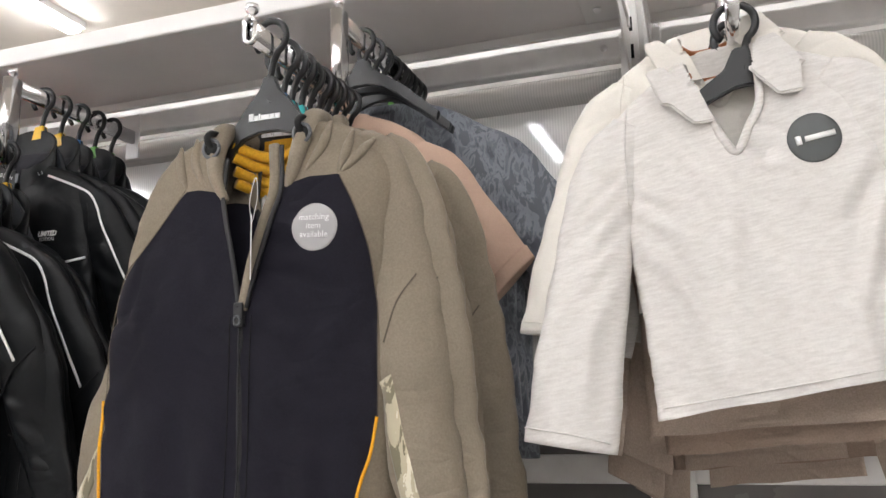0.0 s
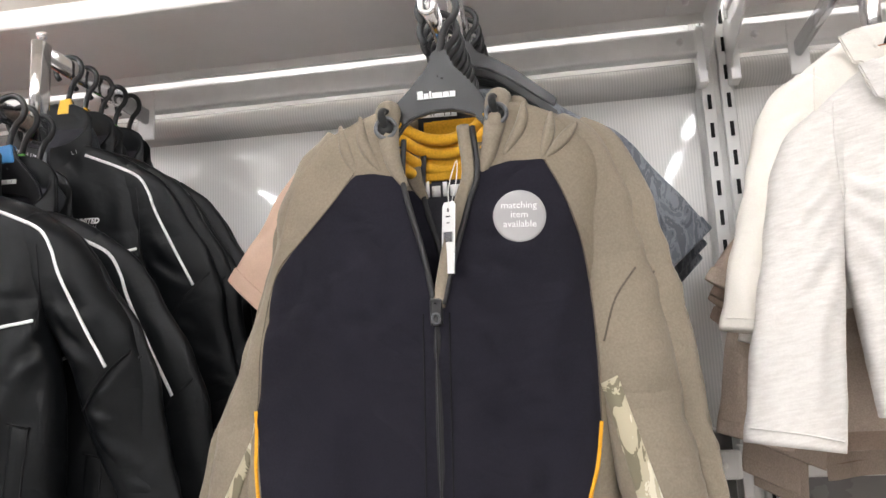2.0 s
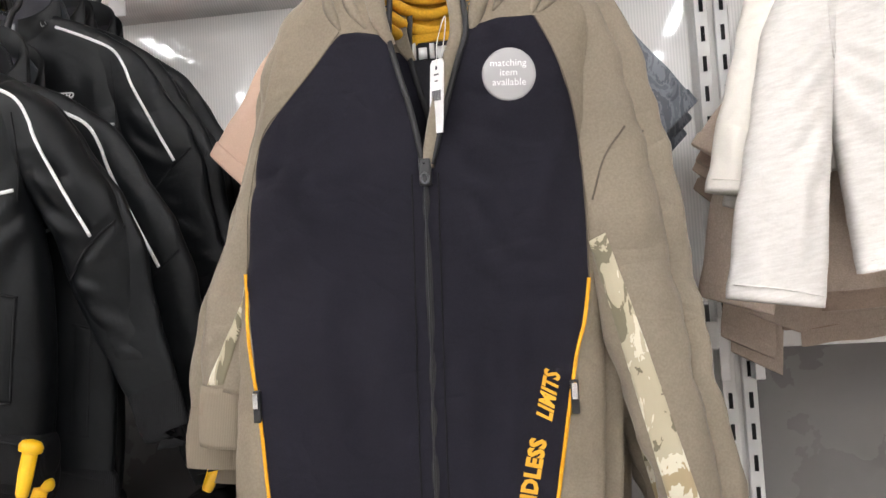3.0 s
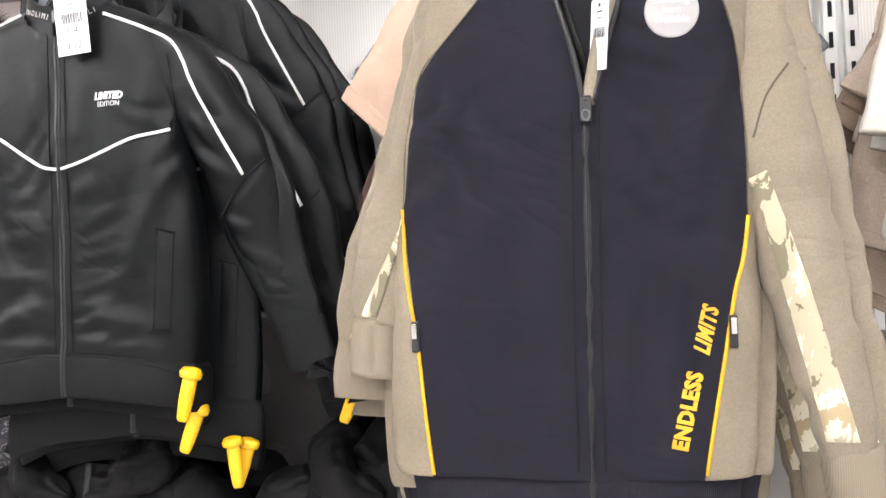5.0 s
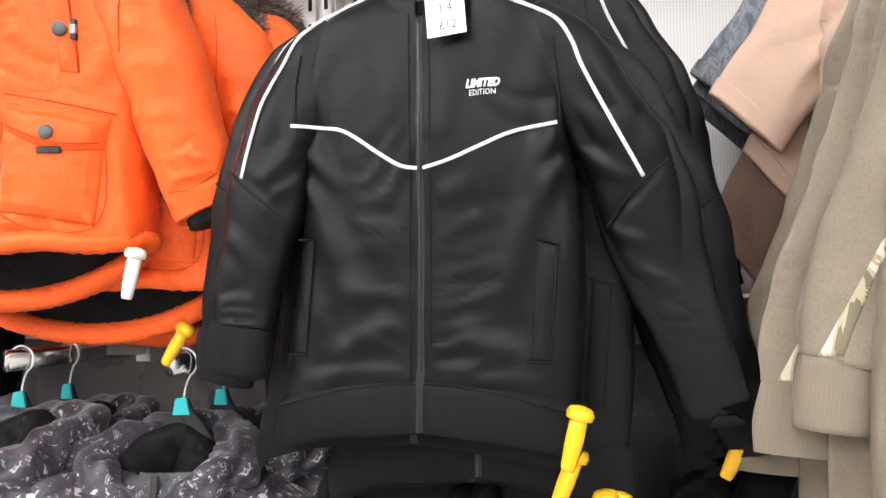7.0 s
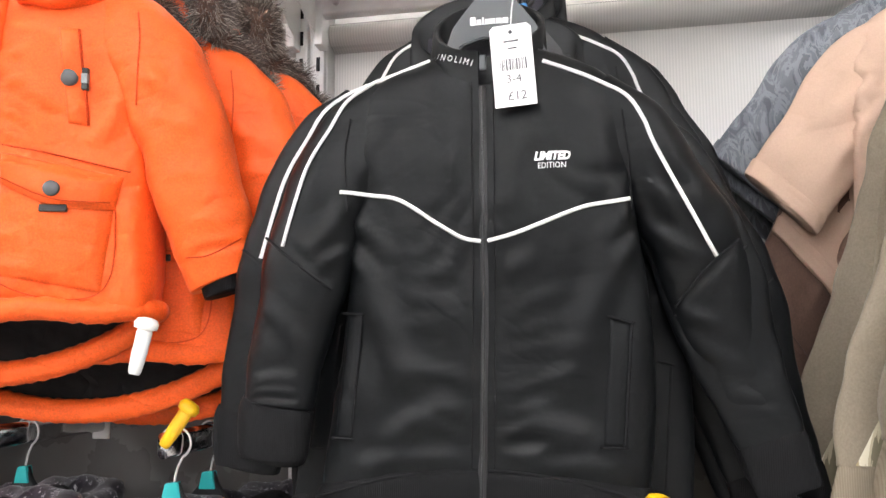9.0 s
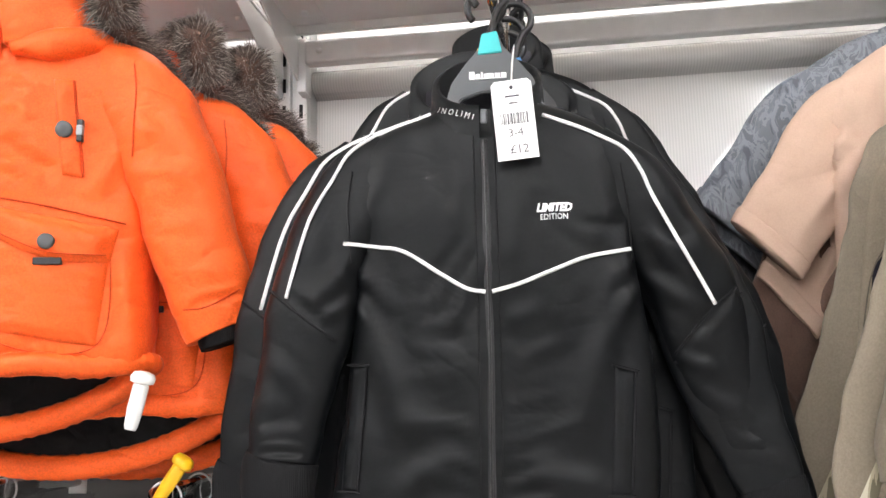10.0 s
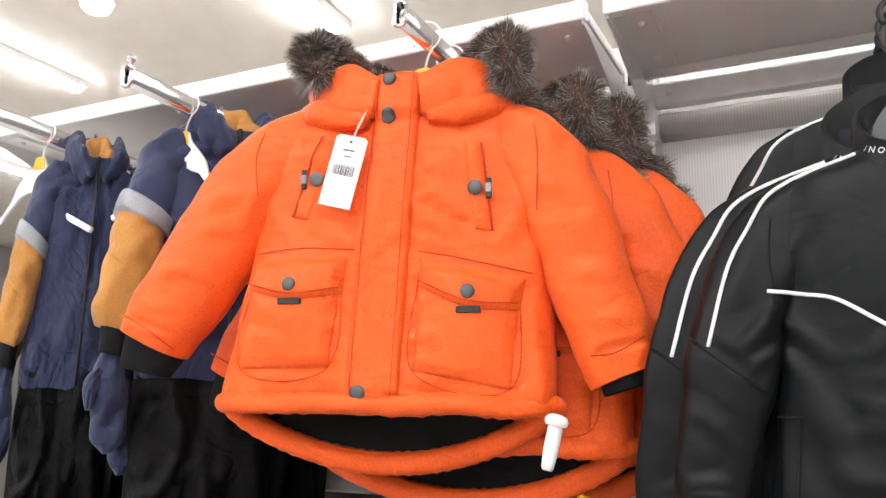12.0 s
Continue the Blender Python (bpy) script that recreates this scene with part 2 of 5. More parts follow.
def curve_pts(pts, n):
    """A smooth line (Catmull-Rom) through control points."""
    p = np.array(pts, float)
    p = np.vstack([2 * p[0] - p[1], p, 2 * p[-1] - p[-2]])
    out = []
    m = len(p) - 3
    for s in np.linspace(0, m - 1e-6, n):
        i = int(s)
        t = s - i
        a, b, c, d = p[i:i + 4]
        out.append(0.5 * (2 * b + (c - a) * t + (2 * a - 5 * b + 4 * c - d) * t * t + (3 * b - a - 3 * c + d) * t ** 3))
    return np.array(out)


def tube(pts, radius, sides=8, flat=1.0, cap=True):
    """A tube along 3D points; radius may be one number or one a point; flat squeezes it along the second axis."""
    pts = np.array(pts, float)
    rad = np.broadcast_to(np.array(radius, float), (len(pts),))
    rings = []
    tang = np.gradient(pts, axis=0)
    ref = np.array([0.0, 1.0, 0.0])
    for p, t, r in zip(pts, tang, rad):
        t = t / (np.linalg.norm(t) + 1e-9)
        u = np.cross(t, ref)
        if np.linalg.norm(u) < 0.1:
            u = np.cross(t, [1.0, 0, 0])
        u /= np.linalg.norm(u)
        v = np.cross(t, u)
        rings.append([p + r * (math.cos(a) * u + flat * math.sin(a) * v) for a in np.linspace(0, 2 * math.pi, sides, endpoint=False)])
    return loft(rings, True, cap)


def block(x0, x1, y0, y1, z0, z1, bevel=0.002, seg=2):
    bm = bmesh.new()
    bmesh.ops.create_cube(bm, size=1)
    for v in bm.verts:
        v.co = Vector(((x0 + x1) / 2 + v.co.x * (x1 - x0), (y0 + y1) / 2 + v.co.y * (y1 - y0), (z0 + z1) / 2 + v.co.z * (z1 - z0)))
    if bevel:
        bmesh.ops.bevel(bm, geom=bm.edges[:], offset=bevel, segments=seg, affect="EDGES", profile=0.5)
    return bm


def plate(outline, y0, y1, bevel=0.0015):
    """A flat piece with an outline in x and z and a thickness in y, with softened edges."""
    bm = bmesh.new()
    vs = [bm.verts.new((x, y0, z)) for x, z in outline]
    f = bm.faces.new(vs)
    ext = bmesh.ops.extrude_face_region(bm, geom=[f])
    for v in [g for g in ext["geom"] if isinstance(g, bmesh.types.BMVert)]:
        v.co.y = y1
    bmesh.ops.recalc_face_normals(bm, faces=bm.faces[:])
    if bevel:
        bmesh.ops.bevel(bm, geom=bm.edges[:], offset=bevel, segments=2, affect="EDGES")
    return bm


def joined(meshes):
    verts, faces = [], []
    for me in meshes:
        o = len(verts)
        verts += [tuple(v.co) for v in me.vertices]
        faces += [tuple(i + o for i in p.vertices) for p in me.polygons]
    return from_faces(verts, faces)


# ---- cloth helpers ----
def wrinkle(x, y, z, seed, size=0.07, zs=0.6):
    return noise.noise(Vector((x / size + seed * 7.3, y / size, z * zs / size + seed * 3.1)))


def even_ring(hw, d, square, sides):
    """A squared oval with its points at even steps along the outline."""
    a = np.linspace(0, 2 * math.pi, 1441)
    x = hw * np.sign(np.cos(a)) * np.abs(np.cos(a)) ** square
    y = d * np.sign(np.sin(a)) * np.abs(np.sin(a)) ** square
    run = np.concatenate([[0.0], np.cumsum(np.hypot(np.diff(x), np.diff(y)))])
    at = np.linspace(0, run[-1], sides, endpoint=False)
    return list(zip(np.interp(at, run, x).tolist(), np.interp(at, run, y).tolist()))


def body_mesh(ctrl, seed, rows=84, sides=88, square=0.72, amp=0.007, waves=0.0, hole=None, drape=0.0):
    """A hanging garment body. ctrl rows, from top: z, left, right, half depth, front y. hole: test on x, z for faces to leave out of the front."""
    c = curve_pts(ctrl, rows)
    rings = []
    z_lo, z_hi = c[-1][0], c[0][0]
    for z, xl, xr, d, y in c:
        cx, hw = (xl + xr) / 2, (xr - xl) / 2
        low = (z_hi - z) / (z_hi - z_lo)
        ring = []
        for ux, uy in even_ring(hw, d, square, sides):
            px, py = cx + ux, y + d - uy
            ca = math.copysign(min(1.0, abs(ux / hw)) ** (1 / square), ux)
            w = wrinkle(px, py, z, seed) * amp + wrinkle(px, py, z, seed + 9, 0.025, 0.45) * amp * 0.35
            w += waves * low * low * math.sin(px * 55 + seed) * 0.01
            if drape:
                ph = (z * 0.8 + 0.55 * abs(px - cx)) / 0.055 + 1.6 * wrinkle(px, py, z, seed + 2, 0.09, 1.0) + seed
                mask = max(0.0, wrinkle(px, py, z, seed + 6, 0.12, 0.8) + 0.12) * min(1.0, low * 4)
                w += drape * mask * (1 - abs(math.sin(ph * 3.1416)) ** 0.7 * 2)
            edge = abs(ca) ** 3
            ring.append((px + w * 0.5 * edge, py + w * (1 + 0.8 * edge), z + wrinkle(px, 0.3, 0.2, seed + 4, 0.1) * 0.006 * low))
        rings.append(ring)
    me = loft(rings, True, False)
    if hole:
        bm = bmesh.new()
        bm.from_mesh(me)
        ys = {i: (r[4] + r[3]) for i, r in enumerate(c)}
        gone = []
        for f in bm.faces:
            p = f.calc_center_median()
            row = min(f.verts, key=lambda v: v.index).index // sides
            if p.y < ys.get(min(row, rows - 1), 0) and hole(p.x, p.z):
                gone.append(f)
        bmesh.ops.delete(bm, geom=gone, context="FACES")
        bm.to_mesh(me)
        bm.free()
    return me


def sleeve_mesh(ctrl, seed, rows=56, sides=40, amp=0.007, fold=0.006, close=True):
    """A hanging sleeve. ctrl rows, from shoulder: x, y, z, half width, half depth."""
    c = curve_pts(ctrl, rows)
    tang = np.gradient(c[:, :3], axis=0)
    rings = []
    length = 0
    for i, (x, y, z, w, d) in enumerate(c):
        t = tang[i] / np.linalg.norm(tang[i])
        u = np.cross(t, [0, 1.0, 0])
        u /= np.linalg.norm(u)
        v = np.cross(t, u)
        length += np.linalg.norm(tang[i])
        ring = []
        for a in np.linspace(0, 2 * math.pi, sides, endpoint=False):
            ca, sa = math.cos(a), math.sin(a)
            cu, su = math.copysign(abs(ca) ** 0.85, ca), math.copysign(abs(sa) ** 0.85, sa)
            p = np.array([x, y, z]) + u * w * cu + v * d * su
            k = wrinkle(p[0], p[1], p[2], seed, 0.05, 0.9) * amp
            k += fold * math.sin(length * 95 + 2.2 * ca + seed) * noise.noise(Vector((length * 14, ca * 1.5, seed))) * 1.3
            ring.append(p + (u * cu + v * su) * k)
        rings.append(ring)
    me = loft(rings, True, close)
    return me


def fold(me, lines, mid=0.05):
    """Pressed folds in the front of a garment: x0, z0, x1, z1, half width, height (negative: a valley)."""
    co = np.empty(len(me.vertices) * 3)
    me.vertices.foreach_get("co", co)
    co = co.reshape(-1, 3)
    push = np.zeros(len(co))
    for x0, z0, x1, z1, w, h in lines:
        d = np.array([x1 - x0, z1 - z0])
        ln = np.linalg.norm(d)
        d /= ln
        rx, rz = co[:, 0] - x0, co[:, 2] - z0
        t = (rx * d[0] + rz * d[1]) / ln
        bow = 0.25 * w * np.sin(t * 5 + x0 * 40)
        s = (rx * -d[1] + rz * d[0] + bow) / w
        end = np.clip(1 - np.abs(t - 0.5) * 2, 0, 1) ** 0.6
        push += h * end * (np.exp(-s * s) - 0.55 * np.exp(-(s - 1.7) ** 2) - 0.25 * np.exp(-(s + 1.7) ** 2))
    co[:, 1] -= push * (co[:, 1] < mid)
    me.vertices.foreach_set("co", co.ravel())
    me.update()
    return me


def dip(me, top, amount, cx, half):
    """Lets the hem hang lower towards the sides."""
    for v in me.vertices:
        v.co.z -= amount * min(1.0, max(0.0, (top - v.co.z) / 0.08)) * min(1.3, abs((v.co.x - cx) / half)) ** 2
    return me


def tree_of(meshes):
    verts, polys = [], []
    for me in meshes:
        o = len(verts)
        verts += [v.co.copy() for v in me.vertices]
        polys += [tuple(i + o for i in p.vertices) for p in me.polygons]
    return BVHTree.FromPolygons(verts, polys)


def on_cloth(tree, x, z, off=0.0015, miss=0.03):
    """The front of the cloth at x, z."""
    hit = tree.ray_cast(Vector((x, -0.5, z)), Vector((0, 1, 0)))
    return Vector((x, (hit[0].y if hit[0] else miss) - off, z))


def cord(tree, pts, radius, off=0.0, n=40, flat=1.0):
    line = [on_cloth(tree, x, z, off) for x, z in curve_pts(pts, n)]
    ys = [min(p.y for p in line[max(0, i - 2):i + 3]) for i in range(n)]
    for i, p in enumerate(line):
        p.y = sum(ys[max(0, i - 2):i + 3]) / len(ys[max(0, i - 2):i + 3])
    return tube(line, radius, 8, flat)


def patch(tree, corners, thick=0.003, nu=14, nv=18, puff=0.0, sag=0.0):
    """A cloth panel laid on the garment between four corners (top left, top right, low right, low left)."""
    a, b, c, d = [np.array(k, float) for k in corners]
    top, back = [], []
    for j in range(nv + 1):
        v = j / nv
        for i in range(nu + 1):
            u = i / nu
            p = (a * (1 - u) + b * u) * (1 - v) + (d * (1 - u) + c * u) * v
            p = p + np.array([0, -sag * math.sin(math.pi * u) * v])
            rim = min(u, 1 - u) * nu, min(v, 1 - v) * nv
            lift = thick if min(rim) >= 1 else thick * 0.35
            lift += puff * math.sin(math.pi * u) * math.sin(math.pi * v)
            q = on_cloth(tree, p[0], p[1], lift)
            top.append(q)
            back.append(on_cloth(tree, p[0], p[1], -0.002))
    k = nu + 1
    faces = []
    o = len(top)
    for j in range(nv):
        for i in range(nu):
            s = j * k + i
            faces.append((s, s + k, s + k + 1, s + 1))
    rimv = [i for i in range(k)] + [j * k + nu for j in range(1, nv + 1)] + [nv * k + i for i in range(nu - 1, -1, -1)] + [j * k for j in range(nv - 1, 0, -1)]
    for s, e in zip(rimv, rimv[1:] + rimv[:1]):
        faces.append((s, e, e + o, s + o))
    return from_faces(top + back, faces)


def disc(tree, x, z, r, thick=0.002, sides=28, dome=0.0):
    base = on_cloth(tree, x, z, 0)
    verts, faces = [], []
    for k, (rr, off) in enumerate(((r, -0.004), (r, thick), (r * 0.92, thick + 0.0006), (r * 0.5, thick + 0.0006 + dome))):
        for a in np.linspace(0, 2 * math.pi, sides, endpoint=False):
            px, pz = x + rr * math.cos(a), z + rr * math.sin(a)
            p = on_cloth(tree, px, pz, off)
            if abs(p.y - base.y + off) > 0.02:
                p.y = base.y - off
            verts.append(p)
    for k in range(3):
        for j in range(sides):
            a, b2 = k * sides + j, k * sides + (j + 1) % sides
            faces.append((a, b2, b2 + sides, a + sides))
    faces.append(tuple(range(3 * sides, 4 * sides)))
    return from_faces(verts, faces)


def lettering(tree, text, x, z, size, angle=0.0, off=0.004, shear=0.0, squash=1.0, plane=None, space=1.0, bold=0.0):
    """Words laid on the cloth (or on a plane y = plane), centred at x, z."""
    cu = bpy.data.curves.new("words", "FONT")
    cu.body, cu.size, cu.align_x, cu.align_y, cu.shear, cu.resolution_u = text, size, "CENTER", "CENTER", shear, 2
    cu.space_character, cu.offset = space, bold
    ob = bpy.data.objects.new("words", cu)
    scene.collection.objects.link(ob)
    bpy.context.view_layer.update()
    me = bpy.data.meshes.new_from_object(ob.evaluated_get(bpy.context.evaluated_depsgraph_get()))
    bpy.data.objects.remove(ob)
    ca, sa = math.cos(radians(angle)), math.sin(radians(angle))
    for v in me.vertices:
        px, pz = v.co.x * squash, v.co.y
        qx, qz = x + px * ca - pz * sa, z + px * sa + pz * ca
        v.co = on_cloth(tree, qx, qz, off) if tree else Vector((qx, plane, qz))
    return me


def bars(cells, y0, y1):
    """Small upright boxes given as x0, x1, z0, z1."""
    return joined([from_faces([(x, y, z) for y in (y0, y1) for x, z in ((a, c), (b, c), (b, d), (a, d))],
                              [(0, 1, 2, 3), (7, 6, 5, 4), (0, 4, 5, 1), (1, 5, 6, 2), (2, 6, 7, 3), (3, 7, 4, 0)], False) for a, b, c, d in cells])


# ---- the shop's shell ----
def slab(name, box, material, label, category):
    ob = part(name, block(*box, bevel=0), material)
    return tagged(ob, label, category, kind="structure")


X0, X1, Y0, Y1 = -14.0, 9.0, -13.0, 11.0
slab("floor", (X0, X1, Y0, Y1, -0.1, 0.0), m_floor, "pale cream vinyl shop floor", "floor")
slab("ceiling", (X0, X1, Y0, Y1, CEIL + 0.04, CEIL + 0.2), m_ceiling, "plain cream shop ceiling", "ceiling")
slab("wall_north", (X0, X1, Y1, Y1 + 0.2, 0, CEIL + 0.04), m_wall, "plain pale shop wall", "wall")
slab("wall_south", (X0, X1, Y0 - 0.2, Y0, 0, CEIL + 0.04), m_wall, "plain pale shop wall", "wall")
slab("wall_west", (X0 - 0.2, X0, Y0, Y1, 0, CEIL + 0.04), m_wall, "plain pale shop wall", "wall")
slab("wall_east", (X1, X1 + 0.2, Y0, Y1, 0, CEIL + 0.04), m_wall, "plain pale shop wall", "wall")


# ceiling tubes: each row of lit lengths runs away from the rails
def tube_light(x, y, length):
    ob = thing("ceiling_light", pose(x, y, CEIL), "long lit tube light in a white batten under the ceiling", "ceiling light", "tube lights", "")
    part("batten", block(-0.07, 0.07, -length / 2, length / 2, -0.012, 0.04, 0.006), m_white_metal, ob)
    part("diffuser", block(-0.055, 0.055, -length / 2 + 0.03, length / 2 - 0.03, -0.05, -0.012, 0.012, 3), m_tube, ob, "glowing white diffuser")
    return ob


# front rows at -8.3 and -11.4 are unseen, added to brighten the shelf undersides
for x in (-9.6, -6.93, -4.27, -1.6, 1.07, 3.74):
    for y in (-11.4, -8.3, -5.2, -2.1, 3.25, 6.35):
        tube_light(x, y, 2.4)
spot = thing("downlight", pose(-5.63, 3.46, CEIL), "round recessed white downlight in the ceiling", "downlight")
bm = bmesh.new()
bmesh.ops.create_cone(bm, cap_ends=True, segments=32, radius1=0.1, radius2=0.12, depth=0.05)
part("rim", bm, m_white_metal, spot)
bm = bmesh.new()
bmesh.ops.create_cone(bm, cap_ends=True, segments=32, radius1=0.08, radius2=0.08, depth=0.02)
for v in bm.verts:
    v.co.z -= 0.03
part("lens", bm, m_tube, spot, "glowing lens")

# ---- the hanging gondola ----
UP = [-2.925, -1.505, -0.085, 1.335]
WALL = 1.40


def upright(x):
    ob = thing("slotted_upright", pose(x, 1.365, 0), "light grey slotted steel upright of the rack", "upright", "rack uprights", "structure")
    h = 2.14
    part("post", block(-0.028, 0.028, 0.003, 0.05, 0, h, 0.003), m_upright, ob)
    for s in (-1, 1):
        part("flange", block(s * 0.016 - 0.011, s * 0.016 + 0.011, -0.012, 0.003, 0.0, h, 0.002), m_upright, ob)
    slot = None
    z = 0.5
    while z < h - 0.04:
        for s in (-1, 1):
            if slot is None:
                # solid black block painted as the shade of an open slot
                slot = part("slot", block(-0.003, 0.003, -0.0145, -0.004, -0.0125, 0.0125, 0), m_slot, ob)
                o = slot
            else:
                o = new("slot", slot.data)
                o.parent = ob
            o.location = (s * 0.016, 0, z)
        z += 0.05
    return ob


for x in UP:
    upright(x)


def bay(x0, x1):
    w = x1 - x0
    a, b = x0 + 0.03, x1 - 0.03
    back = part("back_panel", block(a, b, WALL, WALL + 0.012, 1.36, 1.935, 0.001), m_panel)
    tagged(back, "glossy ribbed clear plastic panel over a pale back", "back panel", "upper back panels", "structure")
    # rounded lip along the top of the sheet
    prof = [(WALL, 1.935)] + [(WALL - 0.012 - 0.022 * math.sin(t), 1.94 + 0.045 * (1 - math.cos(t)) / 2) for t in np.linspace(0, math.pi, 9)] + [(WALL + 0.012, 1.985), (WALL + 0.012, 1.935)]
    lip = part("panel_lip", loft([[(x, y, z) for y, z in prof] for x in (a, b)]), m_panel)
    tagged(lip, "rounded clear plastic lip on the back panel", "panel lip", "panel lips", "structure")
    head = part("header_panel", block(a, b, WALL, WALL + 0.012, 1.987, 2.14, 0.001), m_white_metal)
    tagged(head, "cream metal back panel above the beam", "back panel", "header panels", "structure")
    low = part("lower_panel", block(a, b, WALL, WALL + 0.012, 0.02, 1.355, 0.001), m_low_panel)
    tagged(low, "glossy dark grey lower back panel", "back panel", "lower back panels", "structure")
    for z, nm in ((1.975, "upper"), (1.285, "lower")):
        beam = thing("hanging_beam", pose(0, 0, 0), "horizontal bright zinc beam hooked between the uprights", "beam", "hanging beams")
        part("bar", block(a + 0.002, b - 0.002, 1.318, 1.342, z, z + 0.044, 0.005, 3), m_steel, beam)
        for s, e in ((a, 1), (b, -1)):
            part("end_hook", block(min(s - e * 0.012, s + e * 0.004), max(s - e * 0.012, s + e * 0.004), 1.322, 1.356, z - 0.05, z + 0.05, 0.002), m_steel, beam)
            part("rivet", tube([(s + e * 0.03, 1.319, z + 0.022), (s + e * 0.03, 1.313, z + 0.022)], 0.006, 10), m_steel, beam)
    # shelf above
    sh = thing("shelf", pose(0, 0, 2.03), "white metal shelf on brackets above the hanging beam", "shelf", "upper shelves")
    a2, b2 = x0 + 0.013, x1 - 0.013
    part("board", block(a2, b2, 1.075, 1.30, 0.008, 0.022, 0.002), m_shelf_under, sh, "grey underside")
    part("front_lip", block(a2, b2, 1.055, 1.074, 0.0, 0.034, 0.004), m_white_metal, sh, "white front lip")
    part("back_lip", block(a2, b2, 1.302, 1.312, -0.006, 0.028, 0.002), m_white_metal, sh)
    for s, e in ((a2, 1), (b2, -1)):
        br = part("bracket", plate([(1.06, 0.004), (1.345, 0.004), (1.345, -0.075), (1.325, -0.085), (1.10, -0.012), (1.06, -0.006)], -0.0015, 0.0015, 0), m_white_metal, sh)
        br.matrix_basis = Matrix(((0, 1, 0, s + e * 0.006), (1, 0, 0, 0), (0, 0, 1, 0), (0, 0, 0, 1)))
        part("bracket_flange", block(min(s, s + e * 0.07), max(s, s + e * 0.07), 1.08, 1.29, 0.003, 0.0075, 0.001), m_white_metal, sh)
        for y in (1.11, 1.24):
            part("screw", tube([(s + e * 0.045, y, 0.004), (s + e * 0.045, y, -0.003)], [0.007, 0.005], 12), m_steel, sh)
    return w


for a, b in zip(UP, UP[1:]):
    bay(a, b)
plinth = part("plinth", block(UP[0], UP[-1], 0.95, 1.39, 0.0, 0.12, 0.004), m_low_panel)
tagged(plinth, "dark grey metal plinth of the rack", "plinth", "", "structure")


# ---- display arms ----
def oval(cx, cz, w, h, n=20):
    r = w / 2
    out = []
    for a in np.linspace(0, 2 * math.pi, n, endpoint=False):
        out.append((cx + r * math.cos(a), cz + (h / 2 - r) * (1 if math.sin(a) >= 0 else -1) + r * math.sin(a)))
    return out


def arm_tube(y0, y1, z, w=0.013, h=0.03):
    return loft([[(x, y, zz) for x, zz in oval(0, z, w, h)] for y in (y0, y1)])


def end_ring(y, z, w=0.017, h=0.036):
    pts = [(x, y, zz) for x, zz in oval(0, z, w - 0.004, h - 0.004, 24)]
    return tube(pts + pts[:1], 0.0032, 8)


def knob(y, z):
    prof = [(0.0035, 0.0), (0.0035, 0.005), (0.007, 0.008), (0.0085, 0.012), (0.0075, 0.0165), (0.003, 0.019)]
    return loft([[(r * math.cos(a), y + r * math.sin(a), z + h) for a in np.linspace(0, 2 * math.pi, 16, endpoint=False)] for r, h in prof])


def stepped_arm(x, high, low, step_y, tip_y, group):
    ob = thing("display_arm", pose(x, 0, 0), "chrome two-step display arm hooked on the beam", "display arm", group)
    part("upper_tube", arm_tube(step_y, 1.316, high), m_chrome, ob)
    part("riser", loft([[(px, step_y - 0.008 + py, z) for px, py in oval(0, 0, 0.02, 0.034)] for z in (low - 0.02, high + 0.012)]), m_chrome, ob)
    part("riser_cap", knob(step_y - 0.008, high + 0.012), m_chrome, ob)
    part("lower_tube", arm_tube(tip_y, step_y - 0.02, low), m_chrome, ob)
    part("end_ring", end_ring(tip_y - 0.003, low), m_chrome, ob)
    part("end_knob", knob(tip_y + 0.001, low + 0.016), m_chrome, ob)
    part("hook_plate", block(-0.016, 0.016, 1.3135, 1.3175, high - 0.045, high + 0.05, 0.0015), m_steel, ob)
    return ob


def straight_arm(x, z, tip_y, group, label="straight chrome display arm hooked on the beam", ends=True):
    ob = thing("display_arm", pose(x, 0, 0), label, "display arm", group)
    part("tube", arm_tube(tip_y, 1.316, z, 0.016, 0.034), m_chrome, ob)
    if ends:
        part("end_ring", end_ring(tip_y - 0.003, z, 0.02, 0.04), m_chrome, ob)
        part("end_knob", knob(tip_y + 0.001, z + 0.018), m_chrome, ob)
    part("hook_plate", block(-0.016, 0.016, 1.3135, 1.3175, z - 0.03, z + 0.065, 0.0015), m_steel, ob)
    return ob


stepped_arm(-1.105, 1.965, 1.845, 1.02, 0.785, "stepped arms")
stepped_arm(-0.483, 1.965, 1.845, 1.005, 0.765, "stepped arms")
stepped_arm(0.04, 1.965, 1.805, 1.02, 0.785, "stepped arms")
for x in (-1.69, -2.18, -2.535):
    straight_arm(x, 1.945, 0.79, "straight arms")
for x in (-2.3, -1.86, -1.56, -1.2, -0.7):
    straight_arm(x, 1.275, 1.0, "lower arms", "straight chrome display arm on the lower beam", False)


